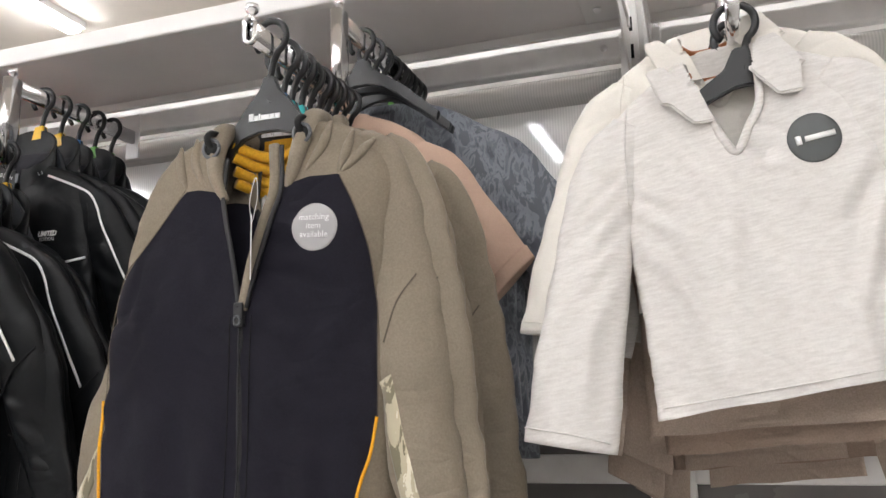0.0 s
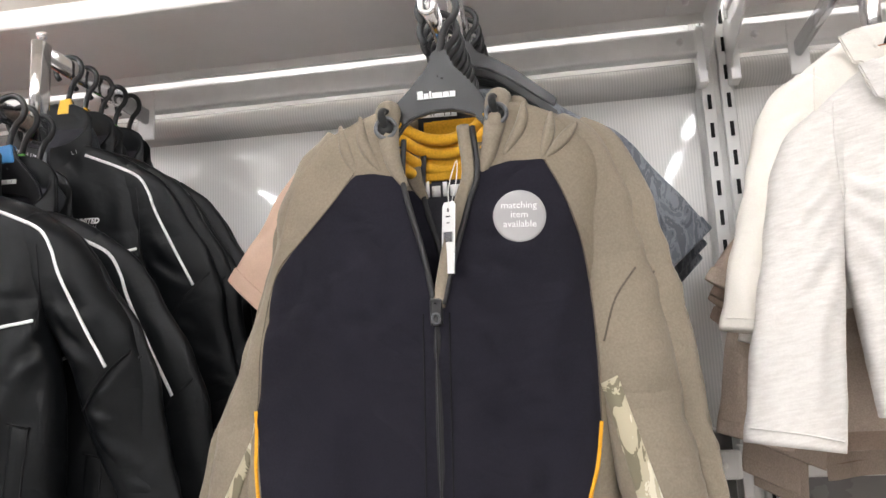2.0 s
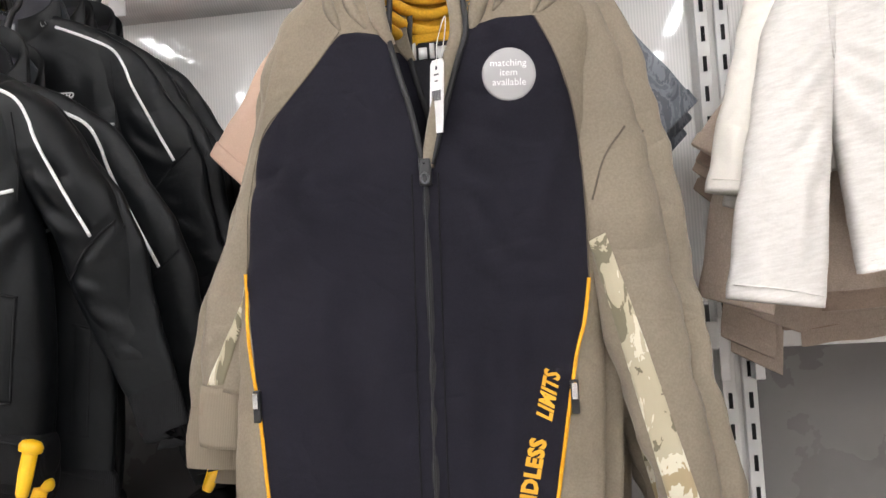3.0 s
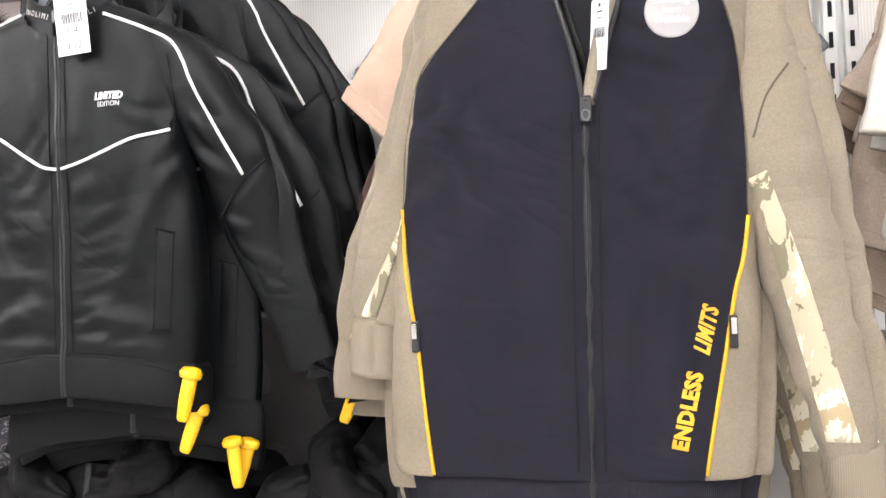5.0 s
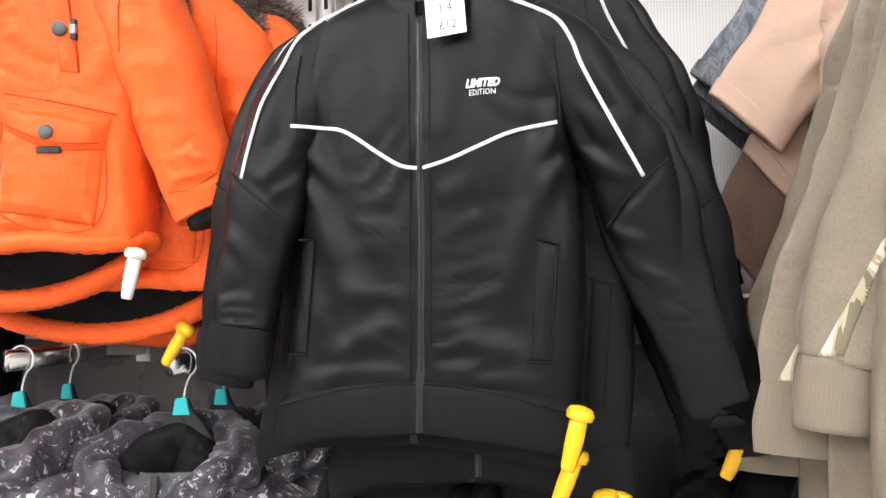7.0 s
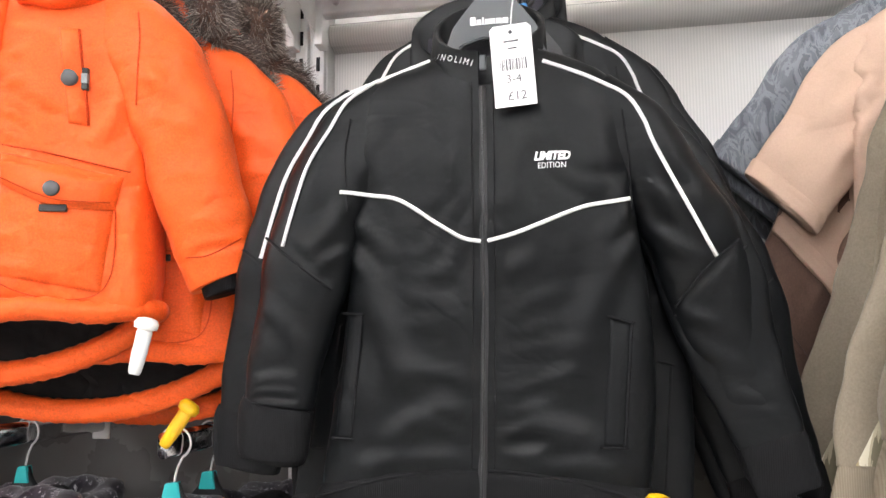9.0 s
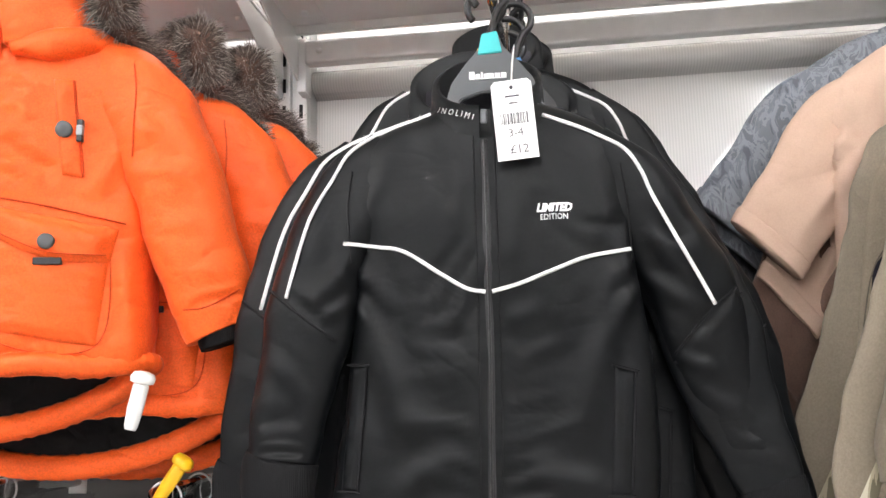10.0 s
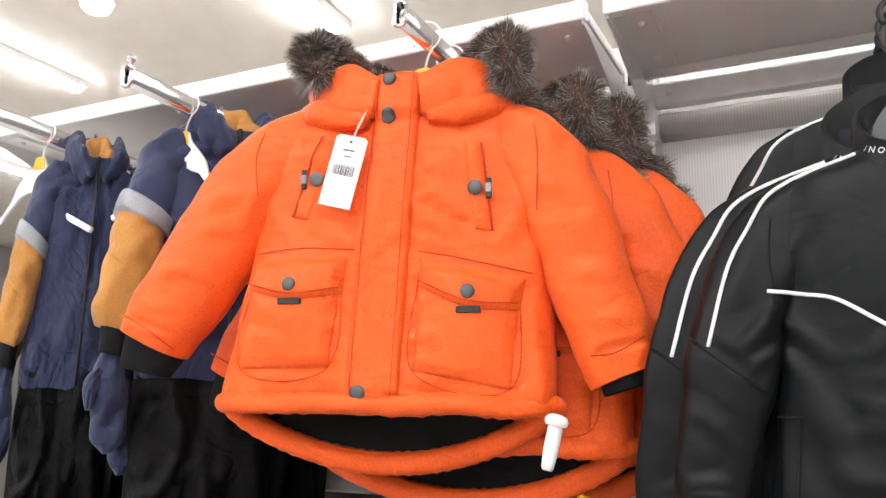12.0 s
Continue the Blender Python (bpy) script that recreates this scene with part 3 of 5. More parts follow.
# ---- hangers ----
def hanger_kit(name, body_mat, clip_mat, half=0.15, label="", wire=False, mark=True):
    """A child's hanger: its origin is where the hook meets the top of the arm."""
    ob = thing(name, pose(0, 0, 0), label, "hanger", "garment hangers")
    r = 0.021
    ring = [(r * math.sin(a), 0, -r + 0.004 + r * math.cos(a)) for a in np.linspace(radians(-135), radians(150), 26)]
    neck = [(r * math.sin(radians(150)), 0, -r + 0.004 + r * math.cos(radians(150))), (0.004, 0, -0.05), (0.0, 0, -0.07)]
    part("hook", tube(ring + [tuple(p) for p in curve_pts(neck, 8)[1:]], 0.0016 if wire else 0.0042, 8), m_steel if wire else m_plastic, ob)
    up = [(-0.007, -0.066), (0.007, -0.066), (0.014, -0.084), (0.030, -0.102), (0.045, -0.122), (0.054, -0.15), (0.07, -0.178), (0.128, -0.208)]
    lo = [(0.124, -0.218), (0.072, -0.192), (0.05, -0.162), (0.034, -0.142), (0.012, -0.135)]
    if not mark and not wire:
        up = [(-0.007, -0.045), (0.007, -0.045), (0.02, -0.066), (0.045, -0.08), (0.075, -0.102), (0.128, -0.15)]
        lo = [(0.124, -0.162), (0.07, -0.118), (0.04, -0.097), (0.012, -0.088)]
    out = up + lo + [(-x, z) for x, z in reversed(lo)] + [(-x, z) for x, z in reversed(up[2:])]
    part("body", plate(out, -0.004, 0.004, 0.0015), body_mat, ob)
    if clip_mat:
        part("size_marker", plate([(-0.010, -0.068), (0.007, -0.066), (0.012, -0.091), (-0.015, -0.092)], -0.006, 0.006, 0.001), clip_mat, ob, "coloured size marker")
    if mark:
        line = [(-0.025, -0.1205)]
        for a, b, h in ((-0.025, -0.019, 0.009), (-0.018, -0.013, 0.006), (-0.012, -0.010, 0.008), (-0.009, 0.002, 0.006), (0.003, 0.009, 0.006), (0.010, 0.016, 0.006)):
            line += [(a, -0.1195), (a, -0.1205 + h), (b, -0.1205 + h), (b, -0.1195)]
        part("brand_mark", plate((line + [(0.016, -0.1205)])[::-1], -0.0052, -0.0035, 0), m_print_white, ob, "pale printed mark")
    return ob


KITS = {}
for key, body_mat, clip in (("teal", m_hanger_grey, m_teal), ("yellow", m_hanger_grey, m_tag_yellow), ("green", m_plastic, m_green), ("blue", m_plastic, m_blue), ("plain", m_plastic, None), ("marked", m_plastic, None)):
    KITS[key] = (hanger_kit, body_mat, clip)
MADE = {}


def put_hanger(key, x, y, z, turn=0.0, tip=0.0, half=0.15):
    m = pose(x, y, z, 0, tip, turn)
    if key in MADE:
        return copy_thing(MADE[key], m)
    _, body_mat, clip = KITS[key]
    label = {"teal": "charcoal plastic hanger with a teal size marker", "yellow": "charcoal plastic hanger with a yellow size marker", "green": "black plastic hanger with a green size marker",
             "blue": "black plastic hanger with a blue size marker", "plain": "plain black plastic hanger on the arm", "marked": "black plastic hanger with a pale printed mark"}[key]
    ob = hanger_kit("hanger", body_mat, clip, half, label, mark=key != "plain")
    ob.matrix_basis = m
    MADE[key] = ob
    return ob


# ---- tags ----
def price_tag(x, y, z, turn, tilt, price, label, w=0.042, h=0.085):
    ob = thing("price_tag", pose(x, y, z, 0, tilt, turn), label, "price tag", "price tags")
    o = [(-w / 2, -h), (w / 2, -h), (w / 2, -0.004), (w / 2 - 0.004, 0), (-w / 2 + 0.004, 0), (-w / 2, -0.004)]
    part("card", plate(o, -0.0006, 0.0006, 0), m_paper, ob)
    part("eyelet", tube([(0.0, -0.0012, -0.008), (0.0, 0.0012, -0.008)], 0.002, 10), m_ink, ob)
    rnd = random.Random(4)
    cells, px = [], -w * 0.34
    while px < w * 0.34:
        bw = rnd.choice((0.0005, 0.0009, 0.0014))
        cells.append((px, px + bw, -h * 0.56, -h * 0.42))
        px += bw + rnd.choice((0.0006, 0.0011))
    part("barcode", bars(cells, -0.0009, -0.0004), m_ink, ob)
    part("small_print", bars([(-w * 0.18, w * 0.18, -h * 0.215, -h * 0.195), (-w * 0.1, w * 0.12, -h * 0.3, -h * 0.285)], -0.0009, -0.0004), m_ink, ob)
    if price:
        part("price", lettering(None, price, 0.002, -h * 0.88, 0.013, plane=-0.001), m_ink, ob, "printed price")
        part("size", lettering(None, "3-4", 0, -h * 0.67, 0.012, plane=-0.001), m_ink, ob, "printed size")
    part("loop", tube(curve_pts([(0, 0, -0.008), (0.004, -0.002, 0.015), (0.008, 0.004, 0.04), (0.003, 0.006, 0.02), (0, 0.001, -0.008)], 24), 0.0005, 6), m_tag_white, ob)
    return ob


def security_tag(x, y, z, turn, tilt, material, label, rx=0):
    ob = thing("security_tag", pose(x, y, z, rx, tilt, turn), label, "security tag", "security tags")
    prof = [(0.007, 0.0), (0.009, 0.006), (0.009, 0.03), (0.0075, 0.05), (0.006, 0.054)]
    part("body", loft([[(r * math.cos(a), r * 0.7 * math.sin(a), -h) for a in np.linspace(0, 2 * math.pi, 16, endpoint=False)] for r, h in prof]), material, ob)
    prof = [(0.006, 0.004), (0.013, 0.002), (0.014, -0.004), (0.011, -0.009), (0.004, -0.011)]
    part("head", loft([[(r * math.cos(a), r * 0.8 * math.sin(a), -h) for a in np.linspace(0, 2 * math.pi, 18, endpoint=False)] for r, h in prof]), material, ob)
    return ob


# ---- garments ----
def set_panel(me, f):
    at = me.attributes.new("panel", "FLOAT", "POINT")
    at.data.foreach_set("value", [f(v.co.x, v.co.y, v.co.z) for v in me.vertices])


def collar_ring(cx, hw, d, y, z0, z1, lean=0.0, seed=1, sides=44, gap=0.0, thick=0.004, tilt=0.006):
    """A standing collar with two faces; gap: the opening at its front, in radians."""
    rings = []
    a0, a1 = radians(-90) + gap, radians(270) - gap
    for off, z in ((0, z0), (0, z0 + (z1 - z0) * 0.5), (0, z1), (-thick, z1 + 0.001), (-2 * thick, z1), (-2 * thick, z0)):
        up = (z - z0) / (z1 - z0)
        rings.append([(cx + (hw + off - lean * up) * math.cos(a), y + d + (d + off) * math.sin(a) + wrinkle(a * 0.02, 0, z, seed, 0.03) * 0.004, z + tilt * math.sin(a) + 0.012 * up * math.sin(a)) for a in np.linspace(a0, a1, sides)])
    return loft(rings, closed=False, cap=False)


def track_jacket():
    ob = thing("track_jacket", pose(0, 0, 0), "black zip-up track jacket with white piping on a hanger", "jacket", "black track jackets")
    body = body_mesh([(-0.030, -0.066, 0.048, 0.045, 0.02), (-0.045, -0.105, 0.088, 0.048, 0.014), (-0.062, -0.142, 0.115, 0.05, 0.008), (-0.09, -0.160, 0.132, 0.05, 0.003),
                      (-0.14, -0.158, 0.136, 0.05, 0.0), (-0.2, -0.152, 0.138, 0.048, 0.0), (-0.3, -0.160, 0.150, 0.048, 0.0), (-0.4, -0.176, 0.152, 0.05, 0.0), (-0.458, -0.186, 0.144, 0.05, 0.0), (-0.463, -0.184, 0.142, 0.047, 0.003)], 3, rows=130, sides=150, square=0.6, amp=0.004, drape=0.003,
                     hole=lambda x, z: ((x + 0.010) / 0.056) ** 2 + ((z + 0.02) / 0.052) ** 2 < 1)
    rnd = random.Random(31)
    lines = [(0.146, -0.205, 0.055, -0.40, 0.016, 0.006), (-0.158, -0.205, -0.075, -0.42, 0.016, 0.006), (0.142, -0.165, 0.10, -0.255, 0.011, 0.005), (-0.155, -0.16, -0.115, -0.26, 0.011, 0.005),
             (-0.13, -0.435, -0.03, -0.40, 0.014, 0.006), (0.02, -0.40, 0.10, -0.445, 0.014, 0.006), (-0.12, -0.36, -0.03, -0.375, 0.012, 0.005), (-0.155, -0.448, -0.06, -0.447, 0.008, 0.004), (0.015, -0.447, 0.12, -0.452, 0.008, 0.004),
             (-0.05, -0.10, -0.025, -0.20, 0.012, 0.003), (0.03, -0.11, 0.01, -0.21, 0.012, 0.003), (0.10, -0.10, 0.12, -0.19, 0.011, 0.004), (-0.13, -0.10, -0.14, -0.18, 0.011, 0.004)]
    lines += [(0.143, -0.195, 0.118, -0.235, 0.007, 0.007), (0.146, -0.225, 0.112, -0.275, 0.007, 0.006), (-0.158, -0.195, -0.128, -0.235, 0.007, 0.007), (-0.160, -0.225, -0.125, -0.28, 0.007, 0.006)]
    # short puckers along both sides of the zip
    for k in range(11):
        z = -0.255 - 0.019 * k + rnd.uniform(-0.004, 0.004)
        lines.append((0.0, z, rnd.uniform(0.04, 0.085), z + rnd.uniform(0.004, 0.02), 0.0062, rnd.uniform(0.0018, 0.0036)))
        lines.append((-0.024, z - 0.006, -0.024 - rnd.uniform(0.035, 0.08), z + rnd.uniform(-0.006, 0.014), 0.0062, rnd.uniform(0.0016, 0.0034)))
    lines = [(*q[:5], q[5] * 1.15) for q in lines]
    dip(fold(body, lines), -0.40, 0.026, -0.014, 0.165)
    hem = dip(body_mesh([(-0.459, -0.186, 0.144, 0.049, 0.001), (-0.466, -0.193, 0.150, 0.052, -0.004), (-0.482, -0.195, 0.151, 0.053, -0.005), (-0.500, -0.194, 0.149, 0.052, -0.004), (-0.512, -0.190, 0.145, 0.048, 0.0), (-0.509, -0.186, 0.141, 0.044, 0.004)], 3, rows=24, sides=150, square=0.6, amp=0.004, waves=0.15), -0.40, 0.026, -0.014, 0.165)
    sl = sleeve_mesh([(-0.118, 0.05, -0.072, 0.03, 0.03), (-0.152, 0.044, -0.115, 0.046, 0.036), (-0.184, 0.034, -0.18, 0.047, 0.038), (-0.203, 0.022, -0.255, 0.047, 0.037), (-0.218, 0.018, -0.33, 0.041, 0.034), (-0.228, 0.010, -0.385, 0.038, 0.03), (-0.230, 0.008, -0.402, 0.036, 0.028)], 5, rows=90, sides=64, amp=0.003, fold=0.0015)
    fold(sl, [(-0.232, -0.225, -0.165, -0.275, 0.006, -0.004), (-0.155, -0.215, -0.20, -0.245, 0.010, 0.008), (-0.152, -0.24, -0.19, -0.262, 0.007, 0.006), (-0.15, -0.19, -0.175, -0.22, 0.009, 0.005), (-0.238, -0.30, -0.19, -0.345, 0.009, 0.003), (-0.25, -0.375, -0.20, -0.37, 0.006, 0.003), (-0.25, -0.392, -0.2, -0.392, 0.004, -0.004), (-0.17, -0.12, -0.20, -0.2, 0.010, 0.003)])
    cl = sleeve_mesh([(-0.230, 0.008, -0.398, 0.035, 0.027), (-0.231, 0.008, -0.404, 0.039, 0.03), (-0.232, 0.006, -0.43, 0.038, 0.03), (-0.231, 0.005, -0.450, 0.036, 0.028), (-0.231, 0.005, -0.453, 0.031, 0.024)], 6, rows=20, amp=0.002, fold=0.001)
    sr = sleeve_mesh([(0.095, 0.05, -0.08, 0.03, 0.03), (0.130, 0.054, -0.120, 0.043, 0.038), (0.168, 0.062, -0.18, 0.044, 0.04), (0.198, 0.076, -0.24, 0.046, 0.04), (0.211, 0.086, -0.29, 0.046, 0.038), (0.225, 0.092, -0.34, 0.040, 0.034), (0.244, 0.096, -0.395, 0.032, 0.03), (0.252, 0.096, -0.418, 0.028, 0.026)], 8, rows=90, sides=64, amp=0.003, fold=0.0015)
    fold(sr, [(0.150, -0.175, 0.185, -0.205, 0.009, 0.009), (0.152, -0.205, 0.18, -0.232, 0.008, -0.009), (0.158, -0.225, 0.20, -0.262, 0.008, 0.006), (0.235, -0.235, 0.172, -0.305, 0.006, -0.004), (0.175, -0.30, 0.215, -0.325, 0.007, 0.005), (0.19, -0.335, 0.245, -0.37, 0.008, 0.004), (0.22, -0.385, 0.27, -0.40, 0.006, 0.003), (0.165, -0.12, 0.205, -0.21, 0.010, 0.003)], 0.095)
    cr = sleeve_mesh([(0.251, 0.096, -0.414, 0.027, 0.025), (0.253, 0.096, -0.420, 0.030, 0.028), (0.261, 0.096, -0.442, 0.029, 0.027), (0.267, 0.096, -0.464, 0.027, 0.025), (0.268, 0.096, -0.466, 0.022, 0.02)], 9, rows=20, amp=0.002, fold=0.001)
    tree = tree_of([body, sl, sr, hem])
    b = part("body", body, m_black, ob)
    part("hem_band", hem, m_black_rib, ob, "ribbed hem band")
    s1, s2 = part("sleeve", sl, m_black, ob), part("sleeve", sr, m_black, ob)
    part("cuff", cl, m_black_rib, s1)
    part("cuff", cr, m_black_rib, s2)
    col = part("collar", collar_ring(-0.010, 0.065, 0.046, 0.004, -0.062, 0.004, 0.004, 2, gap=0.1, tilt=0.028), m_black, ob)
    part("inner_neck", plate([(-0.06, 0.0), (0.042, 0.0), (0.04, -0.1), (-0.058, -0.1)], 0.07, 0.074, 0.001), m_inside, ob)
    w = 0.0021
    part("piping", cord(tree, [(-0.070, -0.038), (-0.124, -0.055), (-0.157, -0.075), (-0.177, -0.108), (-0.199, -0.152), (-0.222, -0.236)], w, 0.0005, 60), m_white_cord, ob, "white shoulder piping")
    part("piping", cord(tree, [(0.050, -0.050), (0.102, -0.072), (0.132, -0.089), (0.148, -0.114), (0.162, -0.150), (0.214, -0.254)], w, 0.0005, 60), m_white_cord, ob, "white shoulder piping")
    part("piping", cord(tree, [(-0.162, -0.180), (-0.128, -0.184), (-0.098, -0.191), (-0.058, -0.217), (-0.033, -0.232), (-0.014, -0.236)], w, 0.0005, 40), m_white_cord, ob, "white chest piping")
    part("piping", cord(tree, [(-0.007, -0.236), (0.02, -0.229), (0.048, -0.219), (0.09, -0.204), (0.133, -0.197)], w, 0.0005, 40), m_white_cord, ob, "white chest piping")
    part("zip", cord(tree, [(-0.012, -0.05), (-0.011, -0.15), (-0.011, -0.3), (-0.014, -0.455), (-0.015, -0.51)], 0.0046, -0.0015, 90, 0.5), m_zip, ob, "black front zip")
    part("zip_teeth", cord(tree, [(-0.012, -0.05), (-0.011, -0.15), (-0.011, -0.3), (-0.014, -0.455), (-0.015, -0.51)], 0.0013, 0.0016, 90), m_plastic, ob)
    part("zip_pull", block(-0.0145, -0.0075, 0.0, 0.004, -0.058, -0.042, 0.0015), m_snap, ob, "small dark metal zip pull")
    for sgn in (-1, 1):
        part("seam", cord(tree, [(-0.012 + sgn * 0.011, -0.07), (-0.011 + sgn * 0.011, -0.25), (-0.014 + sgn * 0.011, -0.46)], 0.0007, 0.0003, 50), m_thread, ob)
    for box in (((-0.158, -0.306), (-0.140, -0.307), (-0.150, -0.433), (-0.168, -0.432)), ((0.111, -0.312), (0.131, -0.319), (0.121, -0.437), (0.101, -0.436))):
        pk = part("pocket", patch(tree, box, 0.0022, 6, 24), m_black, ob)
        for q in ((box[0], box[1]), (box[3], box[2])):
            part("stitch", cord(tree, [(q[0][0] - 0.003, q[0][1]), (q[1][0] + 0.003, q[1][1])], 0.0012, 0.002, 8), m_thread, pk)
        part("opening", cord(tree, [box[1], ((box[1][0] + box[2][0]) / 2, (box[1][1] + box[2][1]) / 2), box[2]], 0.0014, 0.001, 20), m_thread, pk)
    part("seam", cord(tree, [(-0.242, -0.226), (-0.205, -0.255), (-0.168, -0.282)], 0.0015, 0.0, 24), m_thread, ob)
    part("seam", cord(tree, [(0.238, -0.236), (0.205, -0.265), (0.174, -0.302)], 0.0015, 0.0, 24), m_thread, ob)
    part("seam", cord(tree, [(-0.155, -0.1), (-0.158, -0.14), (-0.154, -0.2)], 0.0011, 0.0, 24), m_thread, ob)
    part("seam", cord(tree, [(0.128, -0.105), (0.133, -0.15), (0.134, -0.21)], 0.0011, 0.0, 24), m_thread, ob)
    part("seam", cord(tree, [(-0.184, -0.489), (-0.1, -0.468), (-0.02, -0.460), (0.06, -0.466), (0.141, -0.485)], 0.0016, 0.0, 50), m_thread, ob)
    part("chest_print", joined([lettering(tree, "LIMITED", 0.058, -0.1525, 0.0115, off=0.0016, shear=0.25, squash=0.85, bold=0.0006), lettering(tree, "EDITION", 0.058, -0.162, 0.0085, off=0.0016, squash=0.85)]), m_print_white, ob, "white LIMITED EDITION print")
    ct = tree_of([col.data])
    part("collar_print", lettering(ct, "/ N O L I M I", -0.042, -0.042, 0.0095, -20, 0.0012, squash=0.85), m_print_white, col, "white collar lettering")
    part("collar_print", lettering(ct, "L I", 0.032, -0.044, 0.0095, 20, 0.0012, squash=0.85), m_print_white, col, "white collar lettering")
    return ob


def hoodie():
    ob = thing("hooded_jacket", pose(0, 0, 0), "navy and khaki fleece hooded jacket with yellow piping on a hanger", "hooded jacket", "khaki hooded jackets")

    def opening(x, z):
        return z > -0.19 and np.interp(z, (-0.19, -0.065, 0.025), (-0.003, -0.031, -0.047)) < x < np.interp(z, (-0.19, -0.065, 0.025), (0.001, 0.042, 0.066))
    body = body_mesh([(0.022, -0.058, 0.072, 0.046, 0.022), (0.014, -0.088, 0.106, 0.05, 0.014), (-0.008, -0.126, 0.140, 0.052, 0.008), (-0.05, -0.158, 0.166, 0.052, 0.003), (-0.12, -0.176, 0.160, 0.052, 0.0),
                      (-0.19, -0.187, 0.157, 0.05, 0.0), (-0.29, -0.203, 0.158, 0.05, 0.0), (-0.42, -0.218, 0.158, 0.05, 0.0), (-0.55, -0.215, 0.148, 0.05, 0.0), (-0.562, -0.205, 0.138, 0.046, 0.004)], 11, rows=120, sides=150, square=0.55, amp=0.006, hole=opening, drape=0.004)
    fold(body, [(0.03, -0.28, 0.015, -0.54, 0.016, 0.006), (0.075, -0.3, 0.06, -0.54, 0.014, 0.005), (-0.05, -0.25, -0.035, -0.54, 0.02, 0.006), (-0.12, -0.27, -0.1, -0.54, 0.018, 0.005), (-0.17, -0.14, -0.1, -0.25, 0.013, 0.005), (0.15, -0.14, 0.09, -0.26, 0.013, 0.005),
                (0.02, -0.2, 0.06, -0.235, 0.010, 0.004), (-0.02, -0.2, -0.08, -0.22, 0.010, 0.004), (0.01, -0.46, 0.05, -0.49, 0.010, 0.003), (-0.03, -0.5, -0.11, -0.53, 0.012, 0.004), (-0.09, -0.07, -0.04, -0.16, 0.012, 0.004), (0.035, -0.15, 0.06, -0.2, 0.012, 0.003)])
    zl = ([-0.58, -0.42, -0.286, -0.152, -0.119, -0.081, -0.05], [-0.172, -0.185, -0.197, -0.174, -0.146, -0.109, -0.081])
    zr = ([-0.579, -0.387, -0.31, -0.25, -0.19, -0.136, -0.09, -0.053], [0.092, 0.13, 0.148, 0.149, 0.148, 0.142, 0.129, 0.112])

    def navy(x, y, z):
        if y > 0.05:
            return -1.0 if abs(x) > 0.03 or z > -0.02 else 1.0
        top = -0.052 - 0.016 * max(0.0, 1 - abs(x - 0.006) / 0.07)
        return min(x - np.interp(z, *zl), np.interp(z, *zr) - x, top - z)
    set_panel(body, navy)
    hem = body_mesh([(-0.558, -0.205, 0.138, 0.048, 0.003), (-0.585, -0.2, 0.132, 0.047, 0.003), (-0.622, -0.196, 0.128, 0.045, 0.005)], 12, rows=14, amp=0.005)
    sl = sleeve_mesh([(-0.095, 0.06, -0.005, 0.03, 0.03), (-0.128, 0.068, -0.055, 0.044, 0.036), (-0.152, 0.08, -0.13, 0.042, 0.036), (-0.19, 0.085, -0.25, 0.044, 0.036), (-0.222, 0.085, -0.34, 0.042, 0.034), (-0.236, 0.085, -0.408, 0.036, 0.03)], 13, amp=0.005, fold=0.004)
    cl = sleeve_mesh([(-0.236, 0.085, -0.404, 0.035, 0.029), (-0.24, 0.085, -0.44, 0.036, 0.03), (-0.242, 0.085, -0.468, 0.034, 0.028)], 14, rows=10, fold=0.001)
    sr = sleeve_mesh([(0.112, 0.055, -0.01, 0.03, 0.03), (0.142, 0.06, -0.06, 0.044, 0.038), (0.163, 0.06, -0.15, 0.044, 0.038), (0.182, 0.05, -0.25, 0.043, 0.038), (0.197, 0.035, -0.36, 0.038, 0.036), (0.222, 0.04, -0.48, 0.032, 0.033), (0.236, 0.045, -0.545, 0.029, 0.03)], 15, amp=0.005, fold=0.004)
    cr = sleeve_mesh([(0.236, 0.045, -0.54, 0.029, 0.029), (0.242, 0.045, -0.57, 0.031, 0.03), (0.247, 0.045, -0.6, 0.029, 0.028)], 16, rows=10, fold=0.001)
    hl = sleeve_mesh([(-0.030, 0.012, -0.066, 0.006, 0.008), (-0.052, 0.010, -0.048, 0.022, 0.018), (-0.058, 0.016, -0.018, 0.034, 0.024), (-0.060, 0.04, 0.004, 0.036, 0.026), (-0.055, 0.075, 0.008, 0.03, 0.02)], 17, amp=0.005, fold=0.010)
    hr = sleeve_mesh([(0.042, 0.012, -0.066, 0.006, 0.008), (0.068, 0.010, -0.048, 0.024, 0.018), (0.078, 0.016, -0.016, 0.036, 0.024), (0.080, 0.04, 0.006, 0.036, 0.026), (0.072, 0.075, 0.010, 0.03, 0.02)], 18, amp=0.005, fold=0.010)
    back = sleeve_mesh([(-0.085, 0.085, -0.02, 0.03, 0.025), (-0.04, 0.115, -0.03, 0.06, 0.035), (0.02, 0.12, -0.035, 0.07, 0.035), (0.07, 0.11, -0.03, 0.06, 0.035), (0.105, 0.085, -0.02, 0.03, 0.025)], 19, amp=0.008)
    tree = tree_of([body, sl, sr, hem])
    part("body", body, m_hood_body, ob)
    part("hem_band", hem, m_navy_rib, ob, "navy ribbed hem band")
    s1, s2 = part("sleeve", sl, m_hood, ob), part("sleeve", sr, m_hood, ob)
    part("cuff", cl, m_khaki_rib, s1)
    part("cuff", cr, m_khaki_rib, s2)
    hd = part("hood", back, m_hood, ob, "gathered khaki hood")
